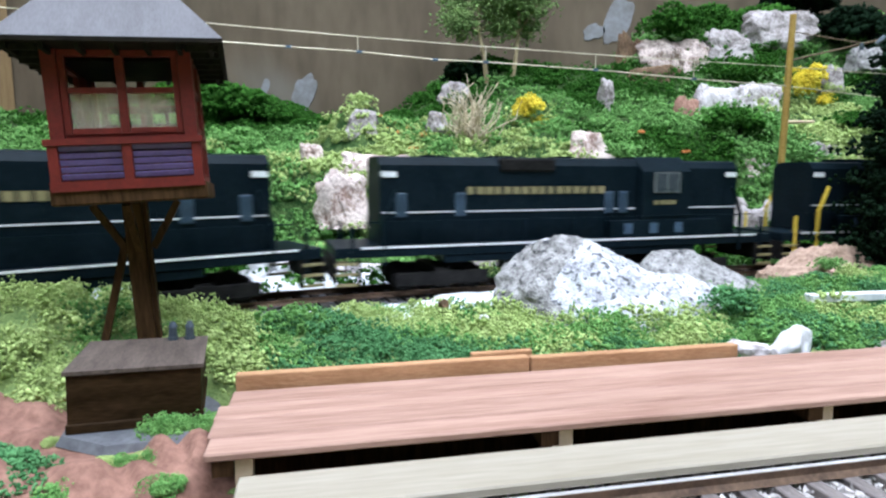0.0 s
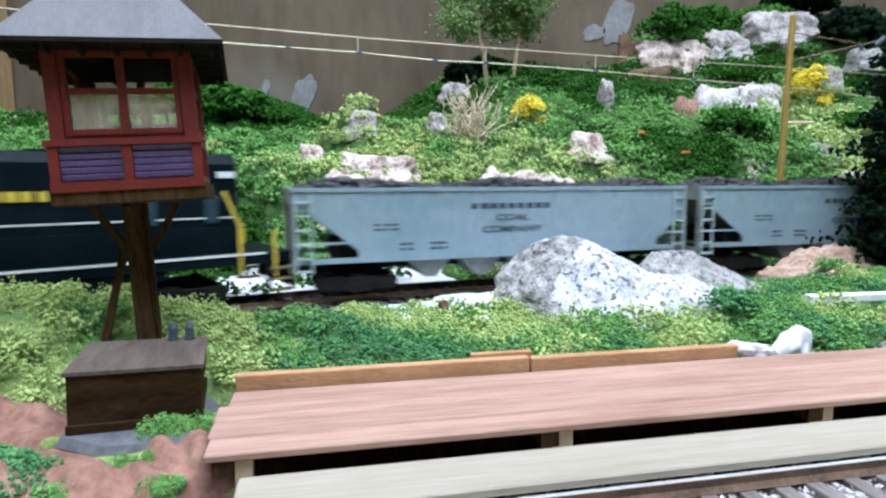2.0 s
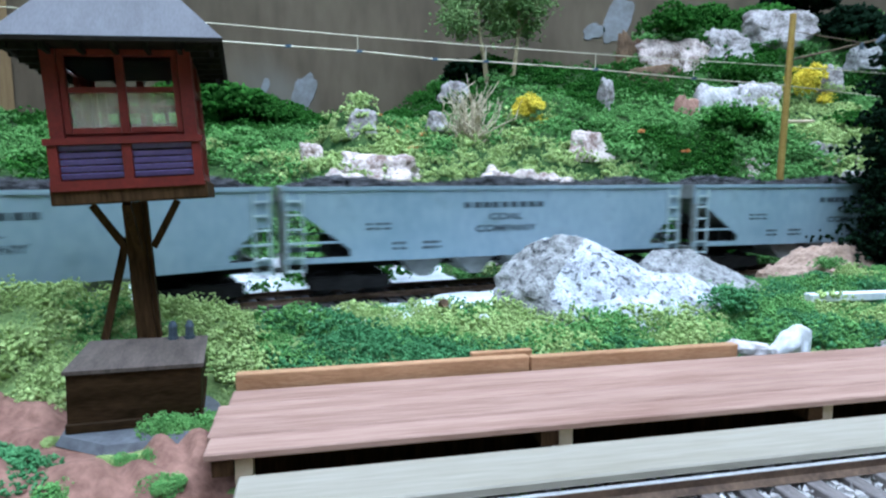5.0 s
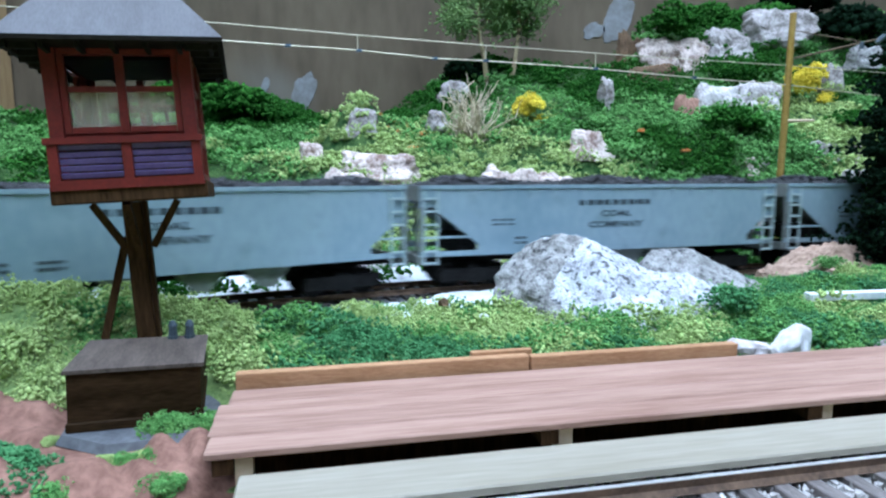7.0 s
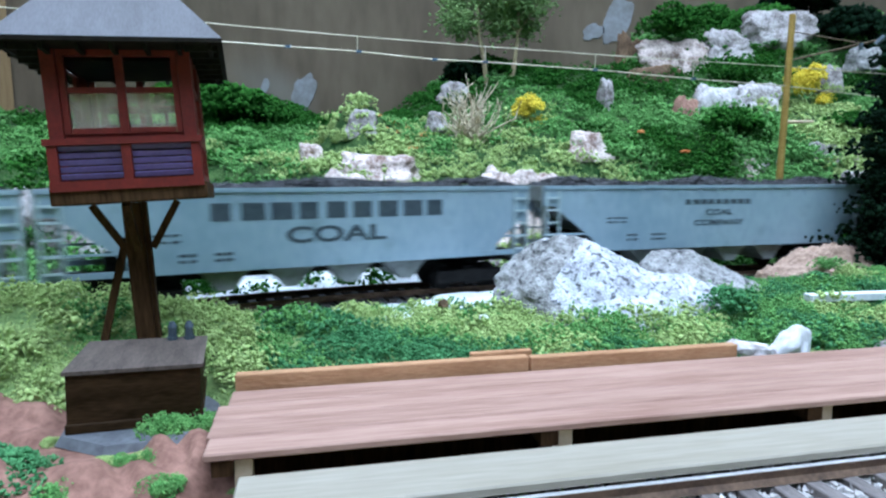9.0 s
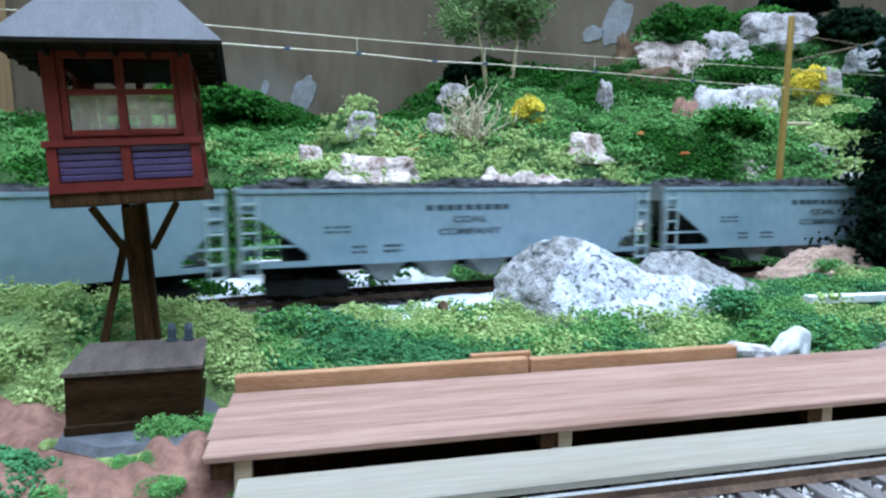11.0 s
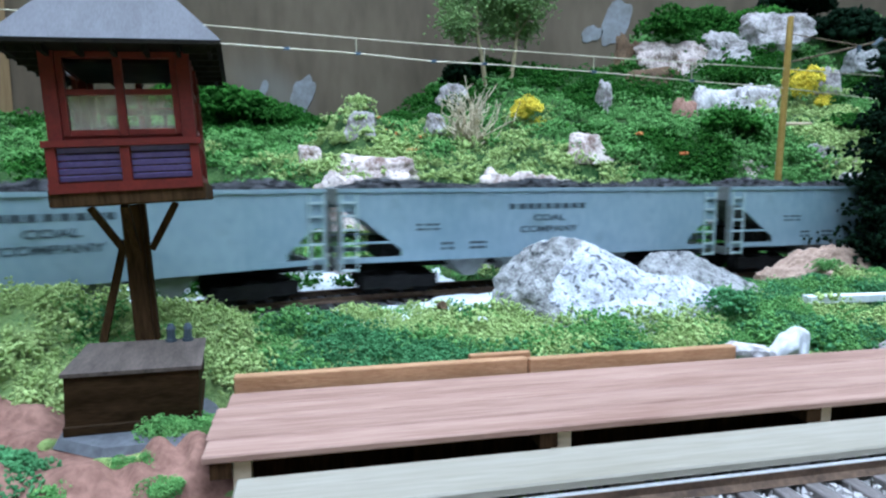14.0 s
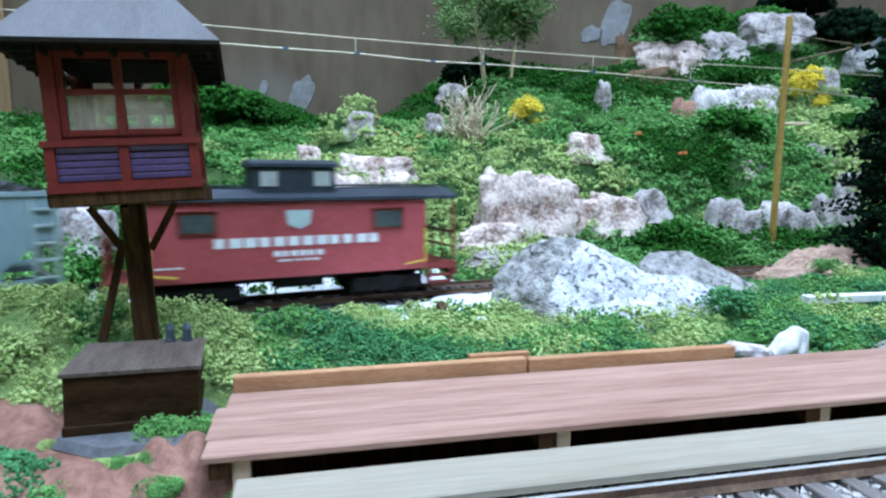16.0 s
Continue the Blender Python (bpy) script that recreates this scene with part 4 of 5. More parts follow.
def build_battery_box():
    b = empty("battery_box", BOX_AT, "squat dark brown wooden box with a sloping lid", "box")
    bm = prism(bmesh.new(), [(-0.0108, 0.0012), (0.0108, 0.0012), (0.0108, 0.0108), (-0.0108, 0.0112)], -0.0109, 0.0109)
    bmesh.ops.rotate(bm, verts=bm.verts, cent=(0, 0, 0), matrix=Matrix.Rotation(radians(90), 3, "Z"))
    part("body", bm, M["boxbrown"], b)
    bm = prism(bmesh.new(), [(-0.0113, 0.0113), (0.0113, 0.0109), (0.0113, 0.0115), (-0.0113, 0.0120)], -0.0114, 0.0114)
    bmesh.ops.rotate(bm, verts=bm.verts, cent=(0, 0, 0), matrix=Matrix.Rotation(radians(90), 3, "Z"))
    # The lid's lighter wood holds the light from above in its colour.
    part("lid", bm, M["boxlid_lit"], b, "paler lid, light from above painted in")
    part("plinth", boxes((-0.0112, 0.0112, -0.0112, 0.0112, 0.0006, 0.0024), bevel=0.0002), M["boxbrown"], b)
    for u in (0.0045, 0.0078):
        bm = rod(rod(rod(bmesh.new(), (u, 0.0092, 0.0114), (u, 0.0092, 0.0122), 0.0011), (u, 0.0092, 0.0122), (u, 0.0092, 0.0142), 0.0009, 0.0008), (u, 0.0092, 0.0142), (u, 0.0092, 0.0154), 0.0010, 0.0005)
        part("insulator", bm, M["iron"], b, "blue-grey bottle-shaped terminal")
    bm = bmesh.new()
    bmesh.ops.create_cone(bm, cap_ends=True, segments=9, radius1=0.0150, radius2=0.0142, depth=0.0016, matrix=pose(0.001, -0.004, -0.0002))
    for v in bm.verts:
        v.co.x *= 1.0 + 0.08 * math.sin(v.co.y * 900)
        v.co.y *= 1.0
    s = tagged(link_mesh("stone_slab", bm, M["slab"]), "dark slate slab under the wooden box", "slab")
    s.matrix_world = BOX_AT


build_battery_box()


# ---- overhead line ----
def build_catenary():
    pole = empty("catenary_pole", pose(0.2165, 0.385, 0), "brass catenary pole with a bracket arm", "pole")
    part("mast", rod(bmesh.new(), (0, 0, -0.008), (0.002, 0, 0.146), 0.0022, 0.0019, 10), M["brass"], pole)
    part("bracket", rod(rod(bmesh.new(), (0.001, 0, 0.118), (0.050, -0.02, 0.128), 0.0006), (0.001, 0, 0.136), (0.036, -0.015, 0.1255), 0.0003), M["timber_grey"], pole)
    part("insulator", rod(rod(bmesh.new(), (0.043, -0.0172, 0.1245), (0.047, -0.0188, 0.1285), 0.0016), (0.036, -0.015, 0.1215), (0.036, -0.015, 0.1255), 0.0012), M["iron"], pole)
    def wire(name, pts, r, label):
        bm = bmesh.new()
        rings = [[bm.verts.new((x, y + r * math.cos(k * 1.0472), z + r * math.sin(k * 1.0472))) for k in range(6)] for x, y, z in pts]
        for a, b in zip(rings, rings[1:]):
            for k in range(6):
                bm.faces.new((a[k], b[k], b[(k + 1) % 6], a[(k + 1) % 6]))
        bm.faces.new(rings[0])
        bm.faces.new(rings[-1][::-1])
        bmesh.ops.recalc_face_normals(bm, faces=bm.faces)
        return tagged(link_mesh(name, bm, M["wire"]), label, "wire")
    up = [(-0.2467, 0.2616, 0.1218), (-0.1927, 0.2759, 0.1204), (-0.1123, 0.2972, 0.1191), (-0.0438, 0.3154, 0.1171), (0.0233, 0.3332, 0.1158), (0.0876, 0.3502, 0.1150), (0.2194, 0.3851, 0.1143), (0.3091, 0.4089, 0.1130)]
    low = [(-0.2473, 0.2615, 0.1153), (-0.1847, 0.2781, 0.1134), (-0.1049, 0.2992, 0.1108), (-0.0774, 0.3065, 0.1102), (-0.0431, 0.3156, 0.1096), (-0.0042, 0.3259, 0.1076), (0.0234, 0.3332, 0.1077), (0.0878, 0.3503, 0.1065), (0.1518, 0.3672, 0.1041), (0.2141, 0.3837, 0.1026), (0.3110, 0.4094, 0.0971)]
    wire("messenger_wire", up, 0.00027, "thin brass messenger wire over the track")
    c = wire("contact_wire", low, 0.00038, "thicker brass contact wire over the track")
    def at(p, x):
        xs = [q[0] for q in p]
        return tuple(float(np.interp(x, xs, [q[i] for q in p])) for i in range(3))
    for x in (-0.0438, 0.0233, 0.0874, 0.1507):
        part("dropper", rod(bmesh.new(), at(low, x), at(up, x), 0.0003, n=5), M["wire"], c)
    for x in (-0.0774, -0.0431, -0.0042, 0.0233, 0.0875, 0.1509):
        a = at(low, x)
        part("clamp", boxes((a[0] - 0.0016, a[0] + 0.0016, a[1] - 0.0006, a[1] + 0.0006, a[2] - 0.0007, a[2] + 0.0007)), M["vent"], c)


build_catenary()


# ---- trees and bushes ----
def build_fir():
    """Dark bottle-brush fir."""
    f = empty("fir_tree", pose(0.214, 0.276, height(0.214, 0.276) - 0.001), "very dark green model fir tree beside the track", "tree")
    H = 0.150
    part("trunk", rod(bmesh.new(), (0, 0, 0), (0, 0, H), 0.0022, 0.0005, 8), M["bark"], f)
    p, s = [], []
    for i in range(11000):
        t = RNG.uniform(0.04, 1.0)
        tier = 0.72 + 0.28 * math.cos(t * 70)
        r = 0.035 * (1 - t) ** 0.65 * tier * RNG.uniform(0.35, 1.08) + 0.001
        a = RNG.uniform(0, 6.283)
        lobe = 1 + 0.22 * math.sin(a * 5 + t * 31)
        p.append((r * lobe * math.cos(a), r * lobe * math.sin(a), t * H - 0.18 * r))
        s.append(RNG.uniform(0.0006, 0.0015))
    heap("crown", p, s, M["fir"], f)


def build_tree(at, tall, spread, key, label, seed, trunks=2, leaves=3600):
    f = empty("tree", pose(*at), label, "tree")
    rnd = random.Random(seed)
    bm = bmesh.new()
    tips = []
    for k in range(trunks):
        x, z = (k - (trunks - 1) / 2) * spread * 0.5, 0.0
        a = Vector((x, rnd.uniform(-0.004, 0.004), -0.004))
        r = 0.0026
        lean = rnd.uniform(-0.12, 0.12)
        for j in range(6):
            b = a + Vector((lean * tall / 6 + rnd.uniform(-0.004, 0.004), rnd.uniform(-0.003, 0.003), tall / 6))
            rod(bm, a, b, r, r * 0.8, 7)
            r *= 0.8
            if j >= 1:
                for _ in range(4):
                    c = b + Vector((rnd.uniform(-1, 1) * spread * 0.75, rnd.uniform(-1, 1) * spread * 0.6, rnd.uniform(0.002, 0.03)))
                    rod(bm, b, c, r * 0.5, 0.0003, 5)
                    tips += [c, (b + c * 2) / 3]
            a = b
    part("trunk", bm, M["bark"], f)
    p, s = [], []
    for i in range(leaves):
        c = tips[i % len(tips)]
        d = RNG.normal(size=3) * 0.0085
        p.append((c.x + d[0], c.y + d[1], c.z + d[2] * 0.8))
        s.append(RNG.uniform(0.0008, 0.0018))
    heap("crown", p, s, M[key], f, jag=0.5)


def build_bush(at, r, key, label, n=500, flat=0.8, category="bush"):
    n, grain = (1700, 0.062) if at[1] < 0.12 else (n, 0.080)
    p, s = bushy((0, 0, 0), r, n, flat, grain, 9)
    p.append((0, 0, r * 0.25))
    s.append(r * 0.25)
    b = heap("bush", p, s, M[key])
    b.matrix_world = pose(at[0], at[1], height(at[0], at[1]) - 0.002 if len(at) < 3 else at[2])
    tagged(b, label, category)


def build_dry_bush(at, tall):
    rnd = random.Random(12)
    bm = bmesh.new()
    for _ in range(70):
        a = Vector((rnd.uniform(-0.003, 0.003), rnd.uniform(-0.003, 0.003), 0))
        d = Vector((rnd.gauss(0, 0.28), rnd.gauss(0, 0.28), 1)).normalized()
        for j in range(5):
            b = a + (d + Vector((rnd.gauss(0, 0.55), rnd.gauss(0, 0.55), rnd.gauss(0, 0.3)))) * tall / 5
            rod(bm, a, b, 0.0007 * (1 - j * 0.14), n=4)
            a = b
    b = link_mesh("dry_shrub", bm, M["straw"])
    b.matrix_world = pose(*at)
    tagged(b, "leafless straw-coloured twiggy shrub on the slope", "shrub")


def build_plants():
    build_fir()
    build_tree((0.055, 0.60, height(0.055, 0.60)), 0.155, 0.046, "sage", "loose-crowned green tree with two pale trunks", 4, 2, 17000)
    for at, r, key in PLANTS:
        label = {"turf_dark": "dark green rounded foam bush", "turf_mid": "green rounded foam bush", "turf_deep": "deep green low foam tuft", "turf_light": "light green foam bush",
                 "yellow": "bush covered in yellow blossom", "orange": "small orange flowering plant", "fir": "almost black green bush"}[key]
        build_bush(at, r, key, label, 1100 if r > 0.012 else 420, 1.3 if key == "yellow" else 0.8)
    build_dry_bush((0.022, 0.450, height(0.022, 0.450) - 0.002), 0.040)


PLANTS = [
    # Bushes at x 0.022 and 0.045 are added to stand for shade on the wall.
    ((-0.25, 0.62), 0.05, "turf_dark"), ((-0.006, 0.59), 0.026, "turf_dark"), ((0.022, 0.625), 0.032, "fir"), ((0.045, 0.64), 0.034, "turf_dark"), ((-0.215, 0.63), 0.056, "turf_dark"), ((-0.165, 0.62), 0.034, "turf_dark"), ((-0.26, 0.56), 0.035, "turf_mid"), ((-0.135, 0.61), 0.022, "turf_dark"),
    ((-0.175, 0.55), 0.02, "turf_mid"), ((-0.13, 0.56), 0.022, "turf_dark"),
    ((0.068, 0.490, 0.092), 0.015, "yellow"), ((0.078, 0.494, 0.084), 0.010, "yellow"), ((0.317, 0.530, 0.118), 0.018, "yellow"), ((0.330, 0.525, 0.108), 0.009, "yellow"),
    ((0.222, 0.468), 0.026, "turf_dark"), ((0.322, 0.480), 0.020, "turf_dark"), ((0.280, 0.580), 0.034, "turf_dark"), ((0.234, 0.625, 0.190), 0.034, "turf_dark"),
    ((0.135, 0.365), 0.022, "turf_dark"), ((0.105, 0.37), 0.016, "turf_dark"), ((0.155, 0.36), 0.016, "turf_dark"),
    ((0.30, 0.70, 0.205), 0.045, "turf_dark"), ((0.37, 0.70, 0.205), 0.05, "turf_dark"), ((0.43, 0.66, 0.19), 0.05, "fir"), ((0.46, 0.62, 0.15), 0.05, "fir"), ((0.41, 0.70, 0.23), 0.05, "fir"),
    ((-0.048, 0.445, 0.089), 0.0036, "orange"), ((-0.038, 0.450, 0.085), 0.0036, "orange"), ((-0.026, 0.455, 0.081), 0.0036, "orange"), ((-0.015, 0.460, 0.076), 0.0036, "orange"), ((-0.033, 0.445, 0.077), 0.0036, "orange"), ((-0.021, 0.420, 0.064), 0.0036, "orange"), ((-0.041, 0.440, 0.079), 0.0036, "orange"), ((-0.010, 0.470, 0.080), 0.0036, "orange"), ((-0.057, 0.440, 0.091), 0.0036, "orange"), ((0.150, 0.455, 0.078), 0.0036, "orange"), ((0.174, 0.430, 0.062), 0.0036, "orange"),
    ((-0.103, 0.165), 0.0075, "turf_light"), ((0.0870, 0.176, 0.005), 0.0095, "turf_deep"), ((0.0965, 0.182, 0.004), 0.007, "turf_mid"), ((0.166, 0.252, 0.006), 0.007, "turf_mid"), ((0.158, 0.248, 0.001), 0.007, "turf_deep"), ((0.176, 0.250, 0.002), 0.009, "turf_light"), ((0.185, 0.254, 0.002), 0.008, "turf_mid"), ((0.148, 0.244, 0.0), 0.006, "turf_deep"), ((-0.0490, 0.1040, -0.001), 0.0062, "turf_mid"), ((-0.0440, 0.1050, -0.001), 0.004, "turf_mid"),
    ((-0.0545, 0.0915, -0.001), 0.0026, "turf_light"), ((-0.0520, 0.0918, -0.001), 0.0026, "turf_mid"), ((-0.0495, 0.0930, -0.001), 0.0024, "turf_light"), ((-0.0640, 0.0850, -0.003), 0.0085, "turf_deep"), ((-0.0720, 0.0880, -0.003), 0.007, "turf_deep"), ((-0.0560, 0.0815, -0.002), 0.0045, "turf_mid"), ((-0.0465, 0.0925, -0.001), 0.0035, "turf_mid"), ((-0.0415, 0.0830, -0.001), 0.0035, "turf_mid"), ((-0.0690, 0.0990, -0.001), 0.002, "turf_light"),
]
build_plants()


def build_clay():
    """Folded clay bank before the box."""
    xs = [-0.115 + i * 0.0011 for i in range(78)]
    ys = [0.060 + i * 0.0011 for i in range(52)]
    vs = []
    for y in ys:
        for x in xs:
            fold = 0.0062 * abs(noise.noise((x * 85 + 3, y * 130 + x * 80, 1))) + 0.0030 * noise.noise((x * 40, y * 75, 4)) + 0.0004 * noise.noise((x * 400, y * 400, 2))
            q = BOX_INV @ Vector((x, y, 0))
            flat = smooth01(max(abs(q.x) - 0.0125, abs(q.y + 0.002) - 0.0145), 0.0, 0.006)
            edge = smooth01(-0.0335 - x - (0.1 - y) * 0.2, -0.001, 0.004)
            bank = 0.0045 * math.exp(-((x + 0.090) / 0.013) ** 2 - ((y - 0.110) / 0.010) ** 2)
            vs.append((x, y, -0.0047 + (0.0038 + (fold + bank) * flat) * edge * smooth01(0.118 - y, 0, 0.006)))
    w = len(xs)
    fs = [(j * w + i, j * w + i + 1, (j + 1) * w + i + 1, (j + 1) * w + i) for j in range(len(ys) - 1) for i in range(w - 1)]
    me = bpy.data.meshes.new("clay_bank")
    me.from_pydata(vs, [], fs)
    me.materials.append(M["clay"])
    for p in me.polygons:
        p.use_smooth = True
    tagged(new("clay_bank", me), "folded pinkish-brown clay bank around the box", "bank", kind="structure")
    # white plaster flats on both sides of the line
    for s0, s1, d0, d1, lift in ((-0.050, 0.090, -0.062, -0.0145, 0.0), (0.000, 0.092, -0.046, -0.0096, 0.0017), (-0.135, 0.030, 0.0195, 0.052, 0.0)):
        bm = bmesh.new()
        grid = []
        for d in steps((d0, d1, 0.002)):
            row = []
            for s in steps((s0, s1, 0.002)):
                x, y, a = line_at(s)
                px, py = x - math.sin(a) * d, y + math.cos(a) * d
                e = smooth01(min(s - s0, s1 - s, d - d0, d1 - d) + 0.003 * noise.noise((px * 90, py * 90, 3)), 0, 0.005)
                row.append(bm.verts.new((px, py, max(height(px, py), -0.0036) - 0.0012 + e * (0.0020 + lift + 0.0008 * noise.noise((px * 120, py * 120, 0))))))
            grid.append(row)
        for j in range(len(grid) - 1):
            for i in range(len(grid[0]) - 1):
                bm.faces.new((grid[j][i], grid[j][i + 1], grid[j + 1][i + 1], grid[j + 1][i]))
        tagged(link_mesh("plaster_patch", bm, M["plaster"], smooth=True), "bare bluish-white plaster patch beside the track", "ground", kind="structure")
    b = tagged(link_mesh("white_plank", boxes((0, 0.05, -0.002, 0.002, 0.0, 0.0025), bevel=0.0002), M["white"]), "short white strip lying in the turf", "strip")
    b.matrix_world = pose(0.1215, 0.194, 0.0045, 0, 0, 9)


build_clay()


def build_sticks():
    """Loose strips of wood on the hillside."""
    for at, length, turn in (((0.2689, 0.4550, 0.0863), 0.022, 6),):
        s = rod(bmesh.new(), (-length / 2, 0, 0), (length / 2, 0, 0.0006), 0.0013, 0.001, 8)
        tagged(link_mesh("stick", s, M["palewood"]), "short pale wooden stick lying on the slope", "stick").matrix_world = pose(*at, 0, 0, turn)


build_sticks()


# ---- rolling stock; local x runs along the car, -y is the side turned to the platform ----
def truck(parent, x, wheelbase=0.0205, axles=2, width=0.0135):
    t = part("truck", boxes(*[(x - wheelbase / 2 - 0.0050, x + wheelbase / 2 + 0.0050, s * width - 0.0009, s * width + 0.0009, 0.0030, 0.0082) for s in (-1, 1)],
                            *[(x - 0.0035, x + 0.0035, s * width - 0.0011, s * width + 0.0011, 0.0022, 0.0088) for s in (-1, 1)],
                            (x - 0.003, x + 0.003, -width, width, 0.006, 0.0095), bevel=0.0003), M["under"], parent, "black cast truck frame")
    for i in range(axles):
        ax = x - wheelbase / 2 + wheelbase * i / (axles - 1)
        for s in (-1, 1):
            bm = rod(rod(bmesh.new(), (ax, s * 0.0074, 0.0048), (ax, s * 0.0096, 0.0048), 0.0048, n=16), (ax, s * 0.0066, 0.0048), (ax, s * 0.0074, 0.0048), 0.0054, n=16)
            part("wheel", bm, M["under"], t)
    return t


def coupler(parent, x, end):
    part("coupler", boxes((x - 0.0005, x + end * 0.0052, -0.0008, 0.0008, 0.0085, 0.0105) if end > 0 else (x + end * 0.0052, x + 0.0005, -0.0008, 0.0008, 0.0085, 0.0105)), M["under"], parent)


def bars(y, rows, step=0.0024, h=0.0018):
    """Broken bars in place of lettering: rows of (x0, x1, z)."""
    bm = bmesh.new()
    rnd = random.Random(1)
    for x0, x1, z, hh, st in rows:
        x = x0
        while x < x1 - st * 0.3:
            w = st * rnd.uniform(0.62, 0.86)
            box(bm, x, min(x + w, x1), y - 0.00012, y, z - hh / 2, z + hh / 2)
            x += st
    return bm


def word(text, size, at, parent, mat, wide=1.0):
    cu = bpy.data.curves.new("lettering", "FONT")
    cu.body, cu.size, cu.align_x, cu.align_y, cu.extrude, cu.offset = text, size, "CENTER", "CENTER", 0.00006, size * 0.03
    cu.materials.append(mat)
    ob = new("lettering", cu)
    me = bpy.data.meshes.new_from_object(ob.evaluated_get(bpy.context.evaluated_depsgraph_get()))
    bpy.data.objects.remove(ob)
    me.materials.clear()
    me.materials.append(mat)
    me.transform(pose(*at, 90, 0, 0) @ Matrix.Diagonal((wide, 1, 1, 1)))
    ob = new("lettering", me)
    ob.parent = parent
    ob["label"] = "dark painted lettering"
    return ob


HL, HW, HT, HS = 0.0860, 0.0178, 0.0420, 0.0140     # half length, half width, top, sill of a hopper car


def build_hopper(big):
    c = empty("hopper_car", pose(0, 0, 0), "blue-grey coal hopper car with " + ("large" if big else "small") + " dark lettering, heaped with coal", "hopper car", "hopper cars of the train")
    # sides, with the slanted openings near the ends
    for s in (-1, 1):
        bm = bmesh.new()
        y = s * HW
        prism(bm, [(-HL + 0.0240, HS), (HL - 0.0240, HS), (HL - 0.0240, HT - 0.0012), (-HL + 0.0240, HT - 0.0012)], y - 0.0004, y + 0.0004)
        for e in (-1, 1):
            inner, peak = (0.0240, 0.0335) if e < 0 else (0.0150, 0.0275)
            q = [(e * (HL - 0.0240), HT - 0.0012), (e * HL, HT - 0.0012), (e * HL, peak), (e * (HL - 0.0050), peak), (e * (HL - inner), 0.0185)]
            if e > 0:
                q += [(HL - inner, 0.01605), (HL - 0.0240, 0.01605)]
            prism(bm, q if e > 0 else q[::-1], y - 0.0004, y + 0.0004)
            box(bm, min(e * (HL - 0.0240), e * HL), max(e * (HL - 0.0240), e * HL), y - 0.0004, y + 0.0004, HS, 0.0160)
            box(bm, min(e * (HL - inner + 0.0030), e * HL), max(e * (HL - inner + 0.0030), e * HL), y - 0.0004, y + 0.0004, 0.0212, 0.0220)
        box(bm, -HL, HL, y - 0.0010, y + 0.0010, HT - 0.0014, HT)
        for i in range(-5, 6):
            box(bm, i * 0.0098 - 0.0004, i * 0.0098 + 0.0004, y - 0.0004 + s * 0.00045, y + 0.0004 + s * 0.00045, HT - 0.0052, HT - 0.0014)
        bmesh.ops.recalc_face_normals(bm, faces=bm.faces)
        part("side", bm, M["hopper"], c)
    for e in (-1, 1):
        bm = bmesh.new()
        a = [(e * (HL - 0.0010), HT - 0.001), (e * (HL - 0.0345), 0.0145), (e * (HL - 0.0355), 0.0145), (e * (HL - 0.0020), HT - 0.001)]
        prism(bm, a, -HW + 0.0005, HW - 0.0005)
        bmesh.ops.recalc_face_normals(bm, faces=bm.faces)
        part("slope_sheet", bm, M["hopper_end"], c, "weathered slope sheet")
        part("end_panel", boxes((e * HL - 0.0006, e * HL + 0.0006, -HW, HW, HT - 0.0062, HT)), M["hopper_end"], c)
    for e in (-1, 1):
        for s in (-1, 1):
            part("corner_post", boxes((e * (HL - 0.0005) - 0.0008, e * (HL - 0.0005) + 0.0008, s * (HW - 0.0006) - 0.0006, s * (HW - 0.0006) + 0.0006, 0.0112, HT - 0.0063)), M["hopper_end"], c)
            part("ladder", boxes((e * (HL - 0.0068) - 0.0003, e * (HL - 0.0068) + 0.0003, s * (HW + 0.0012) - 0.0003, s * (HW + 0.0012) + 0.0003, 0.0108, HT - 0.002),
                                 (e * (HL - 0.0012) - 0.0003, e * (HL - 0.0012) + 0.0003, s * (HW + 0.0012) - 0.0003, s * (HW + 0.0012) + 0.0003, 0.0108, HT - 0.002),
                                 *[(min(e * (HL - 0.0068), e * (HL - 0.0012)), max(e * (HL - 0.0068), e * (HL - 0.0012)), s * (HW + 0.0012) - 0.0004, s * (HW + 0.0012) + 0.0004, z, z + 0.0007) for z in (0.0112, 0.0160, 0.0212, 0.0264, 0.0316, 0.0366)]), M["ladder"], c, "pale side ladder")
        part("end_sill", boxes((e * HL - 0.0008, e * HL + 0.0008, -HW, HW, 0.0108, 0.0140), *[(e * (HL - 0.001) - 0.0004, e * (HL - 0.001) + 0.0004, y - 0.0005, y + 0.0005, 0.0141, 0.0357) for y in (-0.007, 0.007)]), M["hopper_end"], c)
        coupler(c, e * (HL + 0.0006), e)
        truck(c, e * 0.0615)
        # Dark block added to give the end opening its shaded interior.
        xa, xb = sorted((e * (HL - 0.0245), e * (HL - 0.0165)))
        part("brake_gear", boxes((xa, xb, -0.0150, 0.0150, 0.0139, 0.0215), bevel=0.0004), M["under"], c)
    part("center_sill", boxes((-HL, HL, -0.0022, 0.0022, 0.0095, 0.0138)), M["under"], c)
    for i in range(4):
        x = -0.0330 + 0.022 * i
        bm = bmesh.new()
        prism(bm, [(x - 0.0085, HS - 0.0002), (x + 0.0085, HS - 0.0002), (x + 0.0025, 0.0068), (x - 0.0025, 0.0068)], -0.0150, 0.0150)
        bmesh.ops.recalc_face_normals(bm, faces=bm.faces)
        part("chute", bm, M["hopper_end"], c, "grey discharge chute")
    # coal
    p, s = [], []
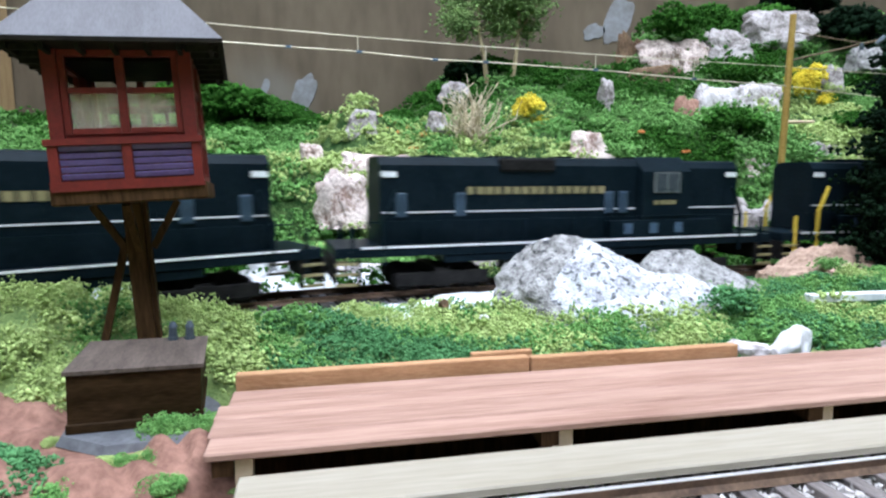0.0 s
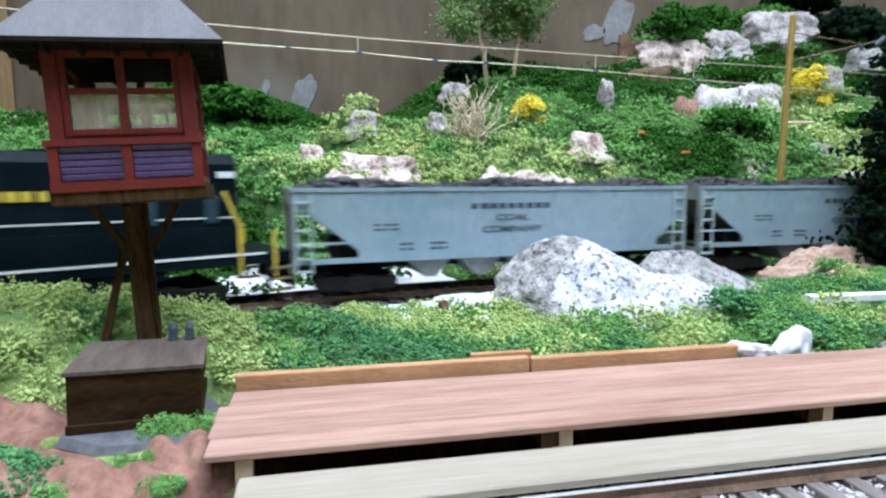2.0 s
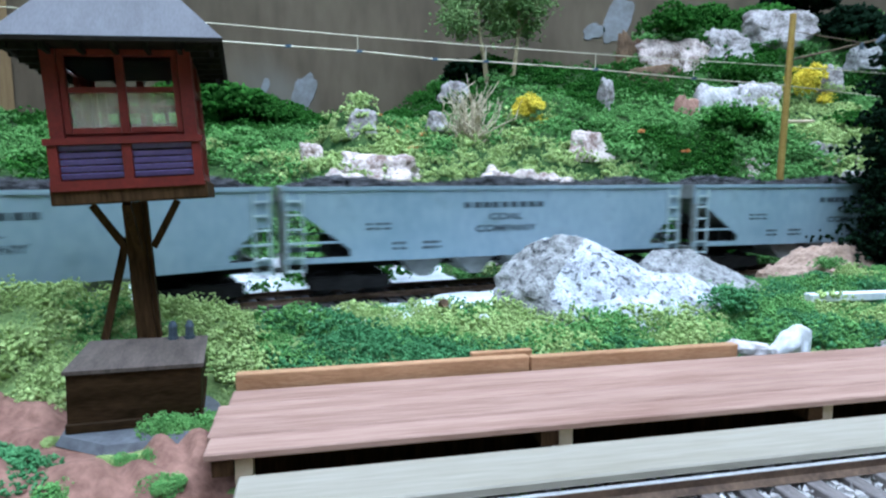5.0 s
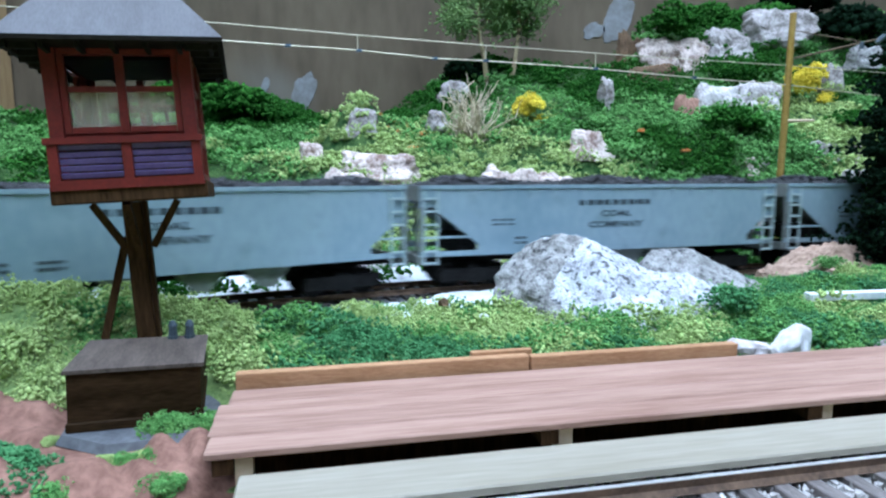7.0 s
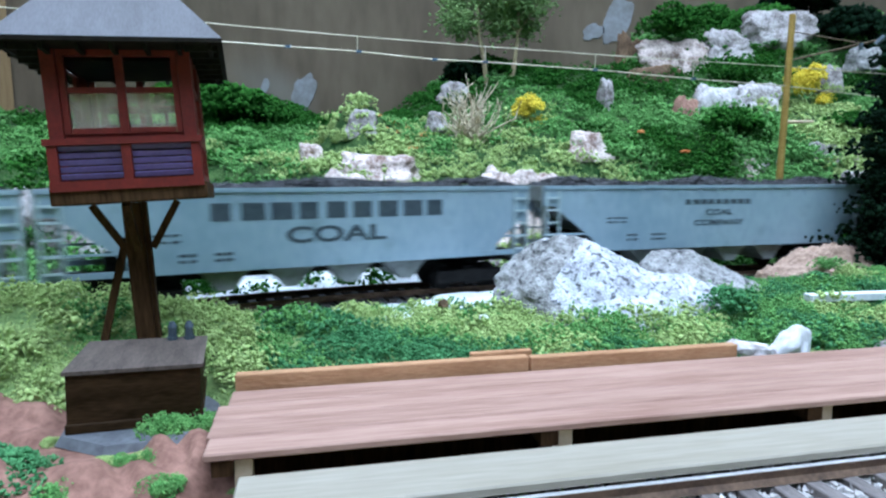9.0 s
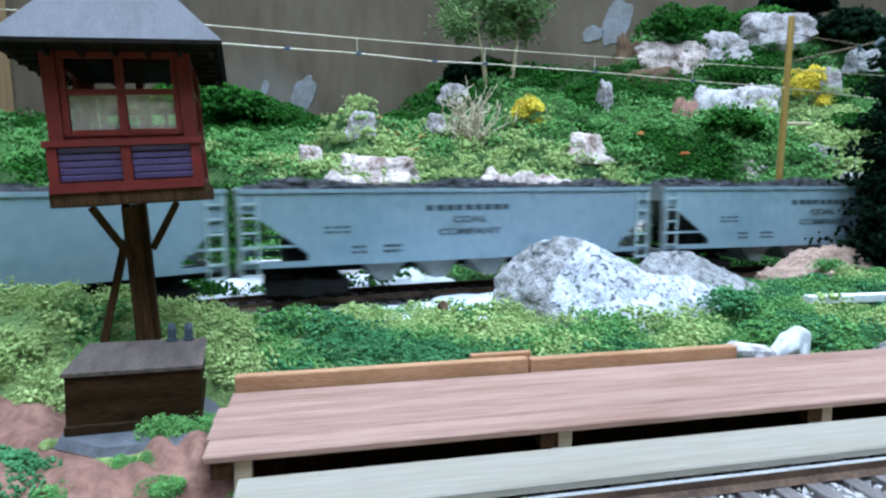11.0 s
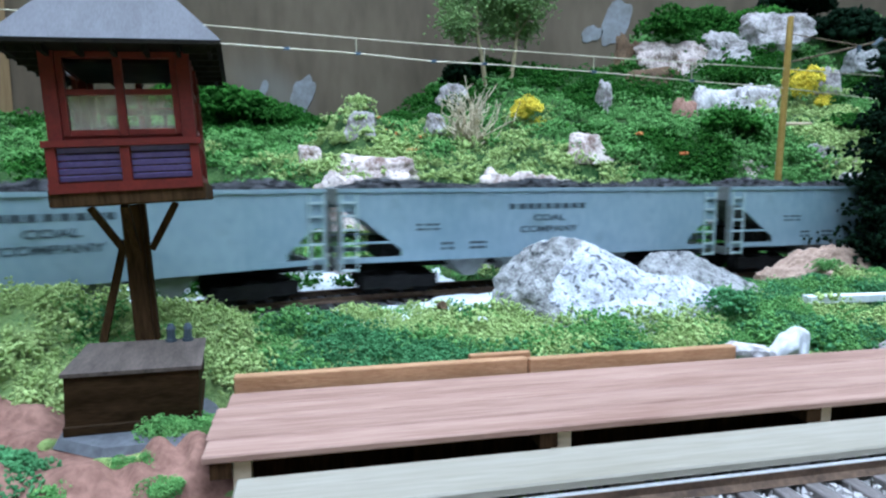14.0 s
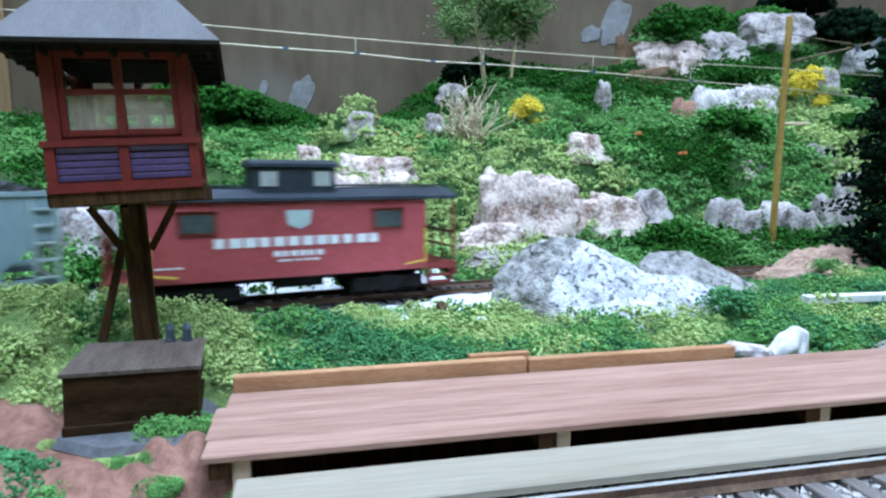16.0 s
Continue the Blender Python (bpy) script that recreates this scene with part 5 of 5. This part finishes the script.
    for _ in range(900):
        x, y = RNG.uniform(-HL + 0.003, HL - 0.003), RNG.uniform(-HW + 0.0015, HW - 0.0015)
        z = HT - 0.0012 + 0.0034 * (1 - (y / HW) ** 2) * (0.72 + 0.35 * math.sin(x * 90 + 1)) * min(1, (HL - abs(x)) / 0.012)
        p.append((x, y, z))
        s.append(RNG.uniform(0.0011, 0.0020))
    coal = heap("coal_load", p, s, M["coal"], c, smooth=False)
    coal["label"] = "heaped black coal load"
    bm = bmesh.new()
    box(bm, -HL + 0.003, HL - 0.003, -HW + 0.0006, HW - 0.0006, HT - 0.0062, HT - 0.0030)
    part("coal_bed", bm, M["coal"], c)
    y = -HW - 0.0004
    if big:
        part("lettering_band", bars(y, [(-0.0370, 0.0490, 0.0340, 0.0060, 0.0097), (-0.056, -0.046, 0.0268, 0.0008, 0.0034), (-0.056, -0.046, 0.0246, 0.0008, 0.0034),
                                   (-0.047, -0.041, 0.0200, 0.0010, 0.003), (-0.036, -0.030, 0.0200, 0.0010, 0.003), (-0.047, -0.041, 0.0180, 0.0010, 0.003), (-0.036, -0.030, 0.0180, 0.0010, 0.003)]), M["ink"], c, "dark lettering in bars")["kind"] = "stuff"
        word("COAL", 0.0078, (0.0055, y - 0.00006, 0.0252), c, M["ink"], 1.75)
    else:
        part("lettering_band", bars(y, [(-0.0170, 0.0190, 0.0345, 0.0023, 0.0040), (-0.0560, -0.0460, 0.0280, 0.0008, 0.0034), (-0.056, -0.046, 0.0262, 0.0008, 0.0034),
                                   (-0.046, -0.040, 0.0205, 0.0010, 0.003), (-0.034, -0.027, 0.0205, 0.0010, 0.003), (-0.046, -0.040, 0.0185, 0.0010, 0.003), (-0.034, -0.027, 0.0185, 0.0010, 0.003)]), M["ink"], c, "dark lettering in bars")["kind"] = "stuff"
        word("COAL", 0.0036, (0.0010, y - 0.00006, 0.0297), c, M["ink"], 1.5)
        word("COMPANY", 0.0036, (0.0010, y - 0.00006, 0.0250), c, M["ink"], 1.5)
    return c


def build_loco(kind):
    """Road switcher: kind 0 leads, 1 has the cab behind, 2 has yellow lettering and the cab in front."""
    c = empty("diesel_locomotive", pose(0, 0, 0), ["black hood diesel locomotive with pale stripes", "black hood diesel locomotive with dull gold lettering", "black hood diesel locomotive with yellow lettering and yellow handrails"][kind], "locomotive", "locomotives of the train")
    L, W, walk_z, top = 0.1030, 0.0172, 0.0190, 0.0538
    cab0, cab1 = (0.031, 0.056) if kind == 1 else (-0.054, -0.029)
    part("frame", boxes((-L, L, -W, W, 0.0150, walk_z), (-0.060, 0.060, -W + 0.0006, W - 0.0006, 0.0118, 0.0149), bevel=0.0003), M["black"], c)
    hw = 0.0128
    parts = ((-0.085, cab0 - 0.0002), (cab1 + 0.0002, 0.085))
    for x0, x1 in parts:
        t = top - (0.0 if x1 - x0 > 0.05 else 0.0008)
        bm = bmesh.new()
        prof = [(-hw, walk_z + 0.0002), (-hw, t - 0.0035), (-hw + 0.0022, t - 0.0006), (-hw + 0.0045, t), (hw - 0.0045, t), (hw - 0.0022, t - 0.0006), (hw, t - 0.0035), (hw, walk_z + 0.0002)]
        prism(bm, prof, x0, x1)
        bmesh.ops.transform(bm, matrix=Matrix(((0, 1, 0, 0), (1, 0, 0, 0), (0, 0, 1, 0), (0, 0, 0, 1))), verts=bm.verts)
        bmesh.ops.recalc_face_normals(bm, faces=bm.faces)
        part("hood", bm, M["black"], c)
        part("door_ribs", boxes(*[(x - 0.0002, x + 0.0002, -hw - 0.0003, -hw - 0.0001, walk_z + 0.003, t - 0.012) for x in np.arange(x0 + 0.006, x1 - 0.004, 0.0078)]), M["black"], c)
        part("stripe", boxes((x0 + 0.001, x1 - 0.001, -hw - 0.0004, -hw - 0.0001, 0.0316, 0.0321)), M["white"], c, "thin pale stripe")
    cw = 0.0166
    bm = bmesh.new()
    prof = [(-cw, walk_z + 0.0002), (-cw, 0.0480), (-0.0090, 0.0545), (0.0090, 0.0545), (cw, 0.0480), (cw, walk_z + 0.0002)]
    prism(bm, prof, cab0, cab1)
    bmesh.ops.transform(bm, matrix=Matrix(((0, 1, 0, 0), (1, 0, 0, 0), (0, 0, 1, 0), (0, 0, 0, 1))), verts=bm.verts)
    bmesh.ops.recalc_face_normals(bm, faces=bm.faces)
    cab = part("cab", bm, M["black"], c)
    mid = (cab0 + cab1) / 2
    win = part("window", boxes((mid - 0.0066, mid + 0.0066, -cw - 0.0004, -cw - 0.00005, 0.0388, 0.0476)), M["hopper_end"], cab, "grey-framed cab window")
    part("pane", boxes((mid - 0.0061, mid - 0.0003, -cw - 0.0006, -cw - 0.00045, 0.0392, 0.0473), (mid + 0.0003, mid + 0.0061, -cw - 0.0006, -cw - 0.00045, 0.0392, 0.0473)), M["smoke"], win)
    part("number_band", bars(-cw - 0.0001, [(mid - 0.0062, mid + 0.0062, 0.0345, 0.0018, 0.0030)]), M["gold"] if kind == 2 else M["dullgold"], cab)["kind"] = "stuff"
    long0, long1 = (-0.085, cab0) if kind == 1 else (cab1, 0.085)
    a, b = (-0.049, 0.0145) if kind == 1 else (-0.0095, 0.054)
    part("lettering_band", bars(-hw - 0.0003, [(a, b, 0.0402, 0.0030, 0.0040)]), M["gold"] if kind == 2 else M["dullgold"], c, ("bright yellow" if kind == 2 else "dull gold") + " lettering in bars")["kind"] = "stuff"
    for x in ((-0.0765, -0.052, 0.0165, 0.0235) if kind == 1 else (-0.0200, -0.0125, 0.0560, 0.0760)):
        v = part("louvre_panel", boxes((x - 0.0022, x + 0.0022, -hw - 0.0008, -hw - 0.00005, 0.0300, 0.0394), bevel=0.0002), M["vent"], c, "blue-grey louvre panel")
        part("slat", boxes(*[(x - 0.0019, x + 0.0019, -hw - 0.0011, -hw - 0.00085, z, z + 0.0004) for z in np.arange(0.0308, 0.0390, 0.0011)]), M["vent"], v)
    if kind == 1:
        part("roof_box", boxes((-0.035, -0.010, -hw - 0.0012, hw + 0.0012, 0.0478, 0.0534), bevel=0.0008), M["under"], c)
    for x in (-0.06, -0.03, 0.0, 0.03):
        if not cab0 - 0.006 < x < cab1 + 0.006:
            part("fan", rod(bmesh.new(), (x, 0, top - 0.0012), (x, 0, top + 0.0007), 0.0058, n=20), M["black"], c)
    part("walkway_edge", boxes((-L + 0.010, L - 0.010, -W - 0.0004, -W - 0.00005, walk_z - 0.0006, walk_z + 0.0002)), M["white"], c, "pale walkway edge line")
    part("battery_box", boxes((mid - 0.028, mid + 0.028, -W + 0.0002, -hw - 0.0006, walk_z + 0.0001, walk_z + 0.0078), bevel=0.0003), M["black"], c)
    for i in range(3):
        x = mid + (0.0065 - 0.013 * i if kind == 1 else -0.0195 + i * 0.013)
        part("louvre_panel", boxes((x - 0.002, x + 0.002, -W - 0.0003, -W + 0.0001, walk_z + 0.002, walk_z + 0.0066)), M["vent"], c)
    part("fuel_tank", boxes((-0.024, 0.024, -W + 0.001, W - 0.001, 0.0030, 0.0117), bevel=0.0012), M["under"], c)
    if kind == 2:
        part("badge", boxes((0.012, 0.018, -W - 0.0003, -W + 0.0004, 0.0120, 0.0146)), M["badge"], c, "small red badge")
    part("handrail", boxes((-L + 0.012, L - 0.012, -W + 0.0002, -W + 0.0006, 0.0282, 0.0287), *[(x - 0.0002, x + 0.0002, -W + 0.0002, -W + 0.0006, walk_z, 0.0281) for x in np.arange(-L + 0.014, L - 0.012, 0.0212)]), M["black"], c)
    for e in (-1, 1):
        g = M["gold"] if kind == 2 else M["black"]
        for s in (-1, 1):
            bm = bmesh.new()
            beam(bm, (e * (L - 0.0065), s * W, 0.010), (e * (L - 0.0065), s * W, 0.027), 0.0011)
            beam(bm, (e * (L - 0.0190), s * W, 0.012), (e * (L - 0.0190), s * W, 0.029), 0.0011)
            beam(bm, (e * (L - 0.0190), s * W, 0.029), (e * (L - 0.0240), s * W, 0.0410), 0.0011)
            part("grab_rail", bm, g, c, "yellow grab rails" if kind == 2 else "")
        for s in (-1, 1):
            part("step_plate", boxes((e * (L - 0.009) - 0.0005, e * (L - 0.009) + 0.0005, s * W - 0.001, s * W + 0.001, 0.0045, 0.0149)), M["under"], c)
            for z in (0.0045, 0.0085, 0.0125):
                part("step", boxes((min(e * (L - 0.0084), e * L), max(e * (L - 0.0084), e * L), s * W - 0.001, s * W + 0.001, z, z + 0.0009)), M["dullgold"], c, "weathered footstep")
        part("marker_plate", boxes((e * 0.0812 - 0.0030, e * 0.0812 + 0.0030, -hw - 0.0005, -hw - 0.0001, 0.0456, 0.0478)), M["white"], c)
        part("end_plate", boxes((e * L - 0.0008, e * L + 0.0008, -W, W, 0.0060, 0.0150)), M["under"], c)
        coupler(c, e * (L + 0.0006), e)
        truck(c, e * 0.0600, 0.0290, 2, 0.0150)
    return c


def build_caboose():
    c = empty("caboose", pose(0, 0, 0), "faded red caboose with a black roof and cupola", "caboose")
    B, W, z0, z1 = 0.0495, 0.0165, 0.0105, 0.0378
    bm = boxes((-B, B, -W, W, z0, z1), bevel=0.0003)
    part("body", bm, M["tuscan"], c)
    def roofing(x0, x1, w, za, zb):
        b = prism(bmesh.new(), [(-w, za), (-w, za + 0.0012), (-w * 0.55, zb - 0.0006), (0, zb), (w * 0.55, zb - 0.0006), (w, za + 0.0012), (w, za)], x0, x1)
        bmesh.ops.transform(b, matrix=Matrix(((0, 1, 0, 0), (1, 0, 0, 0), (0, 0, 1, 0), (0, 0, 0, 1))), verts=b.verts)
        bmesh.ops.recalc_face_normals(b, faces=b.faces)
        return b
    part("roof", roofing(-B - 0.0130, B + 0.0130, W + 0.0012, z1 + 0.0001, z1 + 0.0046), M["roofblack"], c)
    part("running_board", boxes((-B - 0.0140, -0.0165, -0.004, 0.004, z1 + 0.0049, z1 + 0.0056), (0.0165, B + 0.0140, -0.004, 0.004, z1 + 0.0049, z1 + 0.0056)), M["roofblack"], c)
    cup = part("cupola", boxes((-0.0145, 0.0145, -0.0135, 0.0135, z1 + 0.0015, z1 + 0.0120), bevel=0.0004), M["roofblack"], c, "black roof cupola")
    part("cupola_roof", roofing(-0.0158, 0.0158, 0.0146, z1 + 0.0121, z1 + 0.0150), M["roofblack"], cup)
    for x in (-0.0095, 0.0095):
        part("window", boxes((x - 0.0030, x + 0.0030, -0.0140, -0.01345, z1 + 0.0052, z1 + 0.0105)), M["paleglass"], cup)
    for x in (-0.0337, 0.0337):
        w = part("window", boxes((x - 0.0062, x + 0.0062, -W - 0.0006, -W - 0.00005, 0.0268, 0.0348)), M["tuscan_dark"], c)
        part("pane", boxes((x - 0.0053, x + 0.0053, -W - 0.0008, -W - 0.00065, 0.0276, 0.0336)), M["smoke"], w)
        part("awning", boxes((x - 0.0068, x + 0.0068, -W - 0.0014, -W - 0.00065, 0.0350, 0.0355)), M["tuscan"], w)
    y = -W - 0.0001
    bm = prism(bmesh.new(), [(-0.0046, 0.0346), (0.0046, 0.0346), (0.0040, 0.0296), (0.0, 0.0278), (-0.0040, 0.0296)], y - 0.0003, y)
    part("shield_sign", bm, M["ladder"], c, "pale shield-shaped emblem plate")
    part("lettering_band", bars(y, [(-0.0288, 0.0295, 0.0236, 0.0033, 0.0050), (-0.009, 0.009, 0.0192, 0.0020, 0.003), (-0.0075, 0.0075, 0.0168, 0.0008, 0.003), (-0.047, -0.038, 0.0160, 0.0006, 0.003)]), M["white"], c, "white lettering in bars")["kind"] = "stuff"
    for e in (-1, 1):
        part("platform", boxes((min(e * (B + 0.0002), e * (B + 0.0135)), max(e * (B + 0.0002), e * (B + 0.0135)), -W, W, 0.0100, 0.0122), (e * (B + 0.0130) - 0.0006, e * (B + 0.0130) + 0.0006, -W, W, 0.0070, 0.0099)), M["tuscan_dark"], c)
        bm = bmesh.new()
        for s in (-1, 1):
            beam(bm, (e * (B + 0.0122), s * (W - 0.001), 0.0123), (e * (B + 0.0122), s * (W - 0.001), z1), 0.0009)
            beam(bm, (e * (B + 0.0122), s * 0.005, 0.0123), (e * (B + 0.0122), s * 0.005, 0.0245), 0.0007)
        beam(bm, (e * (B + 0.0122), -W, 0.0245), (e * (B + 0.0122), W, 0.0245), 0.0009)
        beam(bm, (e * (B + 0.0122), -W, 0.0185), (e * (B + 0.0122), W, 0.0185), 0.0007)
        part("end_railing", bm, M["tuscan_dark"], c)
        for s in (-1, 1):
            for z in (0.0042, 0.0070):
                part("step", boxes((min(e * (B + 0.0016), e * (B + 0.0104)), max(e * (B + 0.0016), e * (B + 0.0104)), s * (W - 0.001) - 0.0018, s * (W - 0.001) + 0.0018, z, z + 0.0008)), M["tuscan_dark"], c)
            for d in (0.0012, 0.0108):
                part("step_plate", boxes((e * (B + d) - 0.0003, e * (B + d) + 0.0003, s * (W - 0.001) - 0.0018, s * (W - 0.001) + 0.0018, 0.0042, 0.0099)), M["tuscan_dark"], c)
        part("grab_rail", beam(beam(bmesh.new(), (e * (B - 0.0008), -W - 0.0010, 0.014), (e * (B - 0.0008), -W - 0.0010, 0.0265), 0.0006), (e * (B - 0.0008), -W - 0.0010, 0.014), (e * (B - 0.0090), -W - 0.0010, 0.0128), 0.0006), M["gold"], c, "yellow grab rail")
        coupler(c, e * (B + 0.0137), e)
        truck(c, e * 0.0345, 0.0190)
    part("underframe", boxes((-B, B, -0.006, 0.006, 0.0075, 0.0104), (-0.009, 0.009, -0.014, -0.006, 0.0065, 0.0104)), M["under"], c)
    return c


LOCOS = [build_loco(0), build_loco(1), build_loco(2)]
PITCH = 0.1808
plain, large = build_hopper(False), build_hopper(True)
HOPPERS = [plain] + [large if i == 9 else copy_thing(plain, pose(0, 0, 0)) for i in range(1, 18)]
CABOOSE = build_caboose()

# where the gap between the last locomotive and the first hopper stands, every half second
LEAD = [0.3846, 0.2806, 0.1721, 0.0606, -0.0557, -0.1774, -0.3001, -0.4206, -0.5409, -0.6606, -0.7819, -0.9042, -1.027, -1.1489, -1.2722, -1.3936, -1.5151,
        -1.6369, -1.7608, -1.8822, -2.004, -2.1248, -2.2439, -2.3611, -2.4761, -2.5912, -2.706, -2.8189, -2.9309, -3.0428, -3.155, -3.2665, -3.378]


def car_pose(s, half):
    """A car's pose when its middle is at s: its two trucks stand on the line."""
    ax, ay, _ = line_at(s - half)
    bx, by, _ = line_at(s + half)
    return pose((ax + bx) / 2, (ay + by) / 2, 0, 0, 0, math.degrees(math.atan2(by - ay, bx - ax)))


def motions():
    times = [i * 0.25 for i in range(65)]
    lead = [float(np.interp(t, np.arange(33) * 0.5, LEAD)) for t in times]
    train = [(LOCOS[2], -0.1025, 0.060), (LOCOS[1], -0.3170, 0.060), (LOCOS[0], -0.5310, 0.060)]
    train += [(h, PITCH * (i + 0.5), 0.0615) for i, h in enumerate(HOPPERS)]
    train += [(CABOOSE, PITCH * 18 + 0.0735, 0.0345)]
    for thing, offset, half in train:
        walk(thing, [(t, car_pose(s + offset, half)) for t, s in zip(times, lead)])


motions()
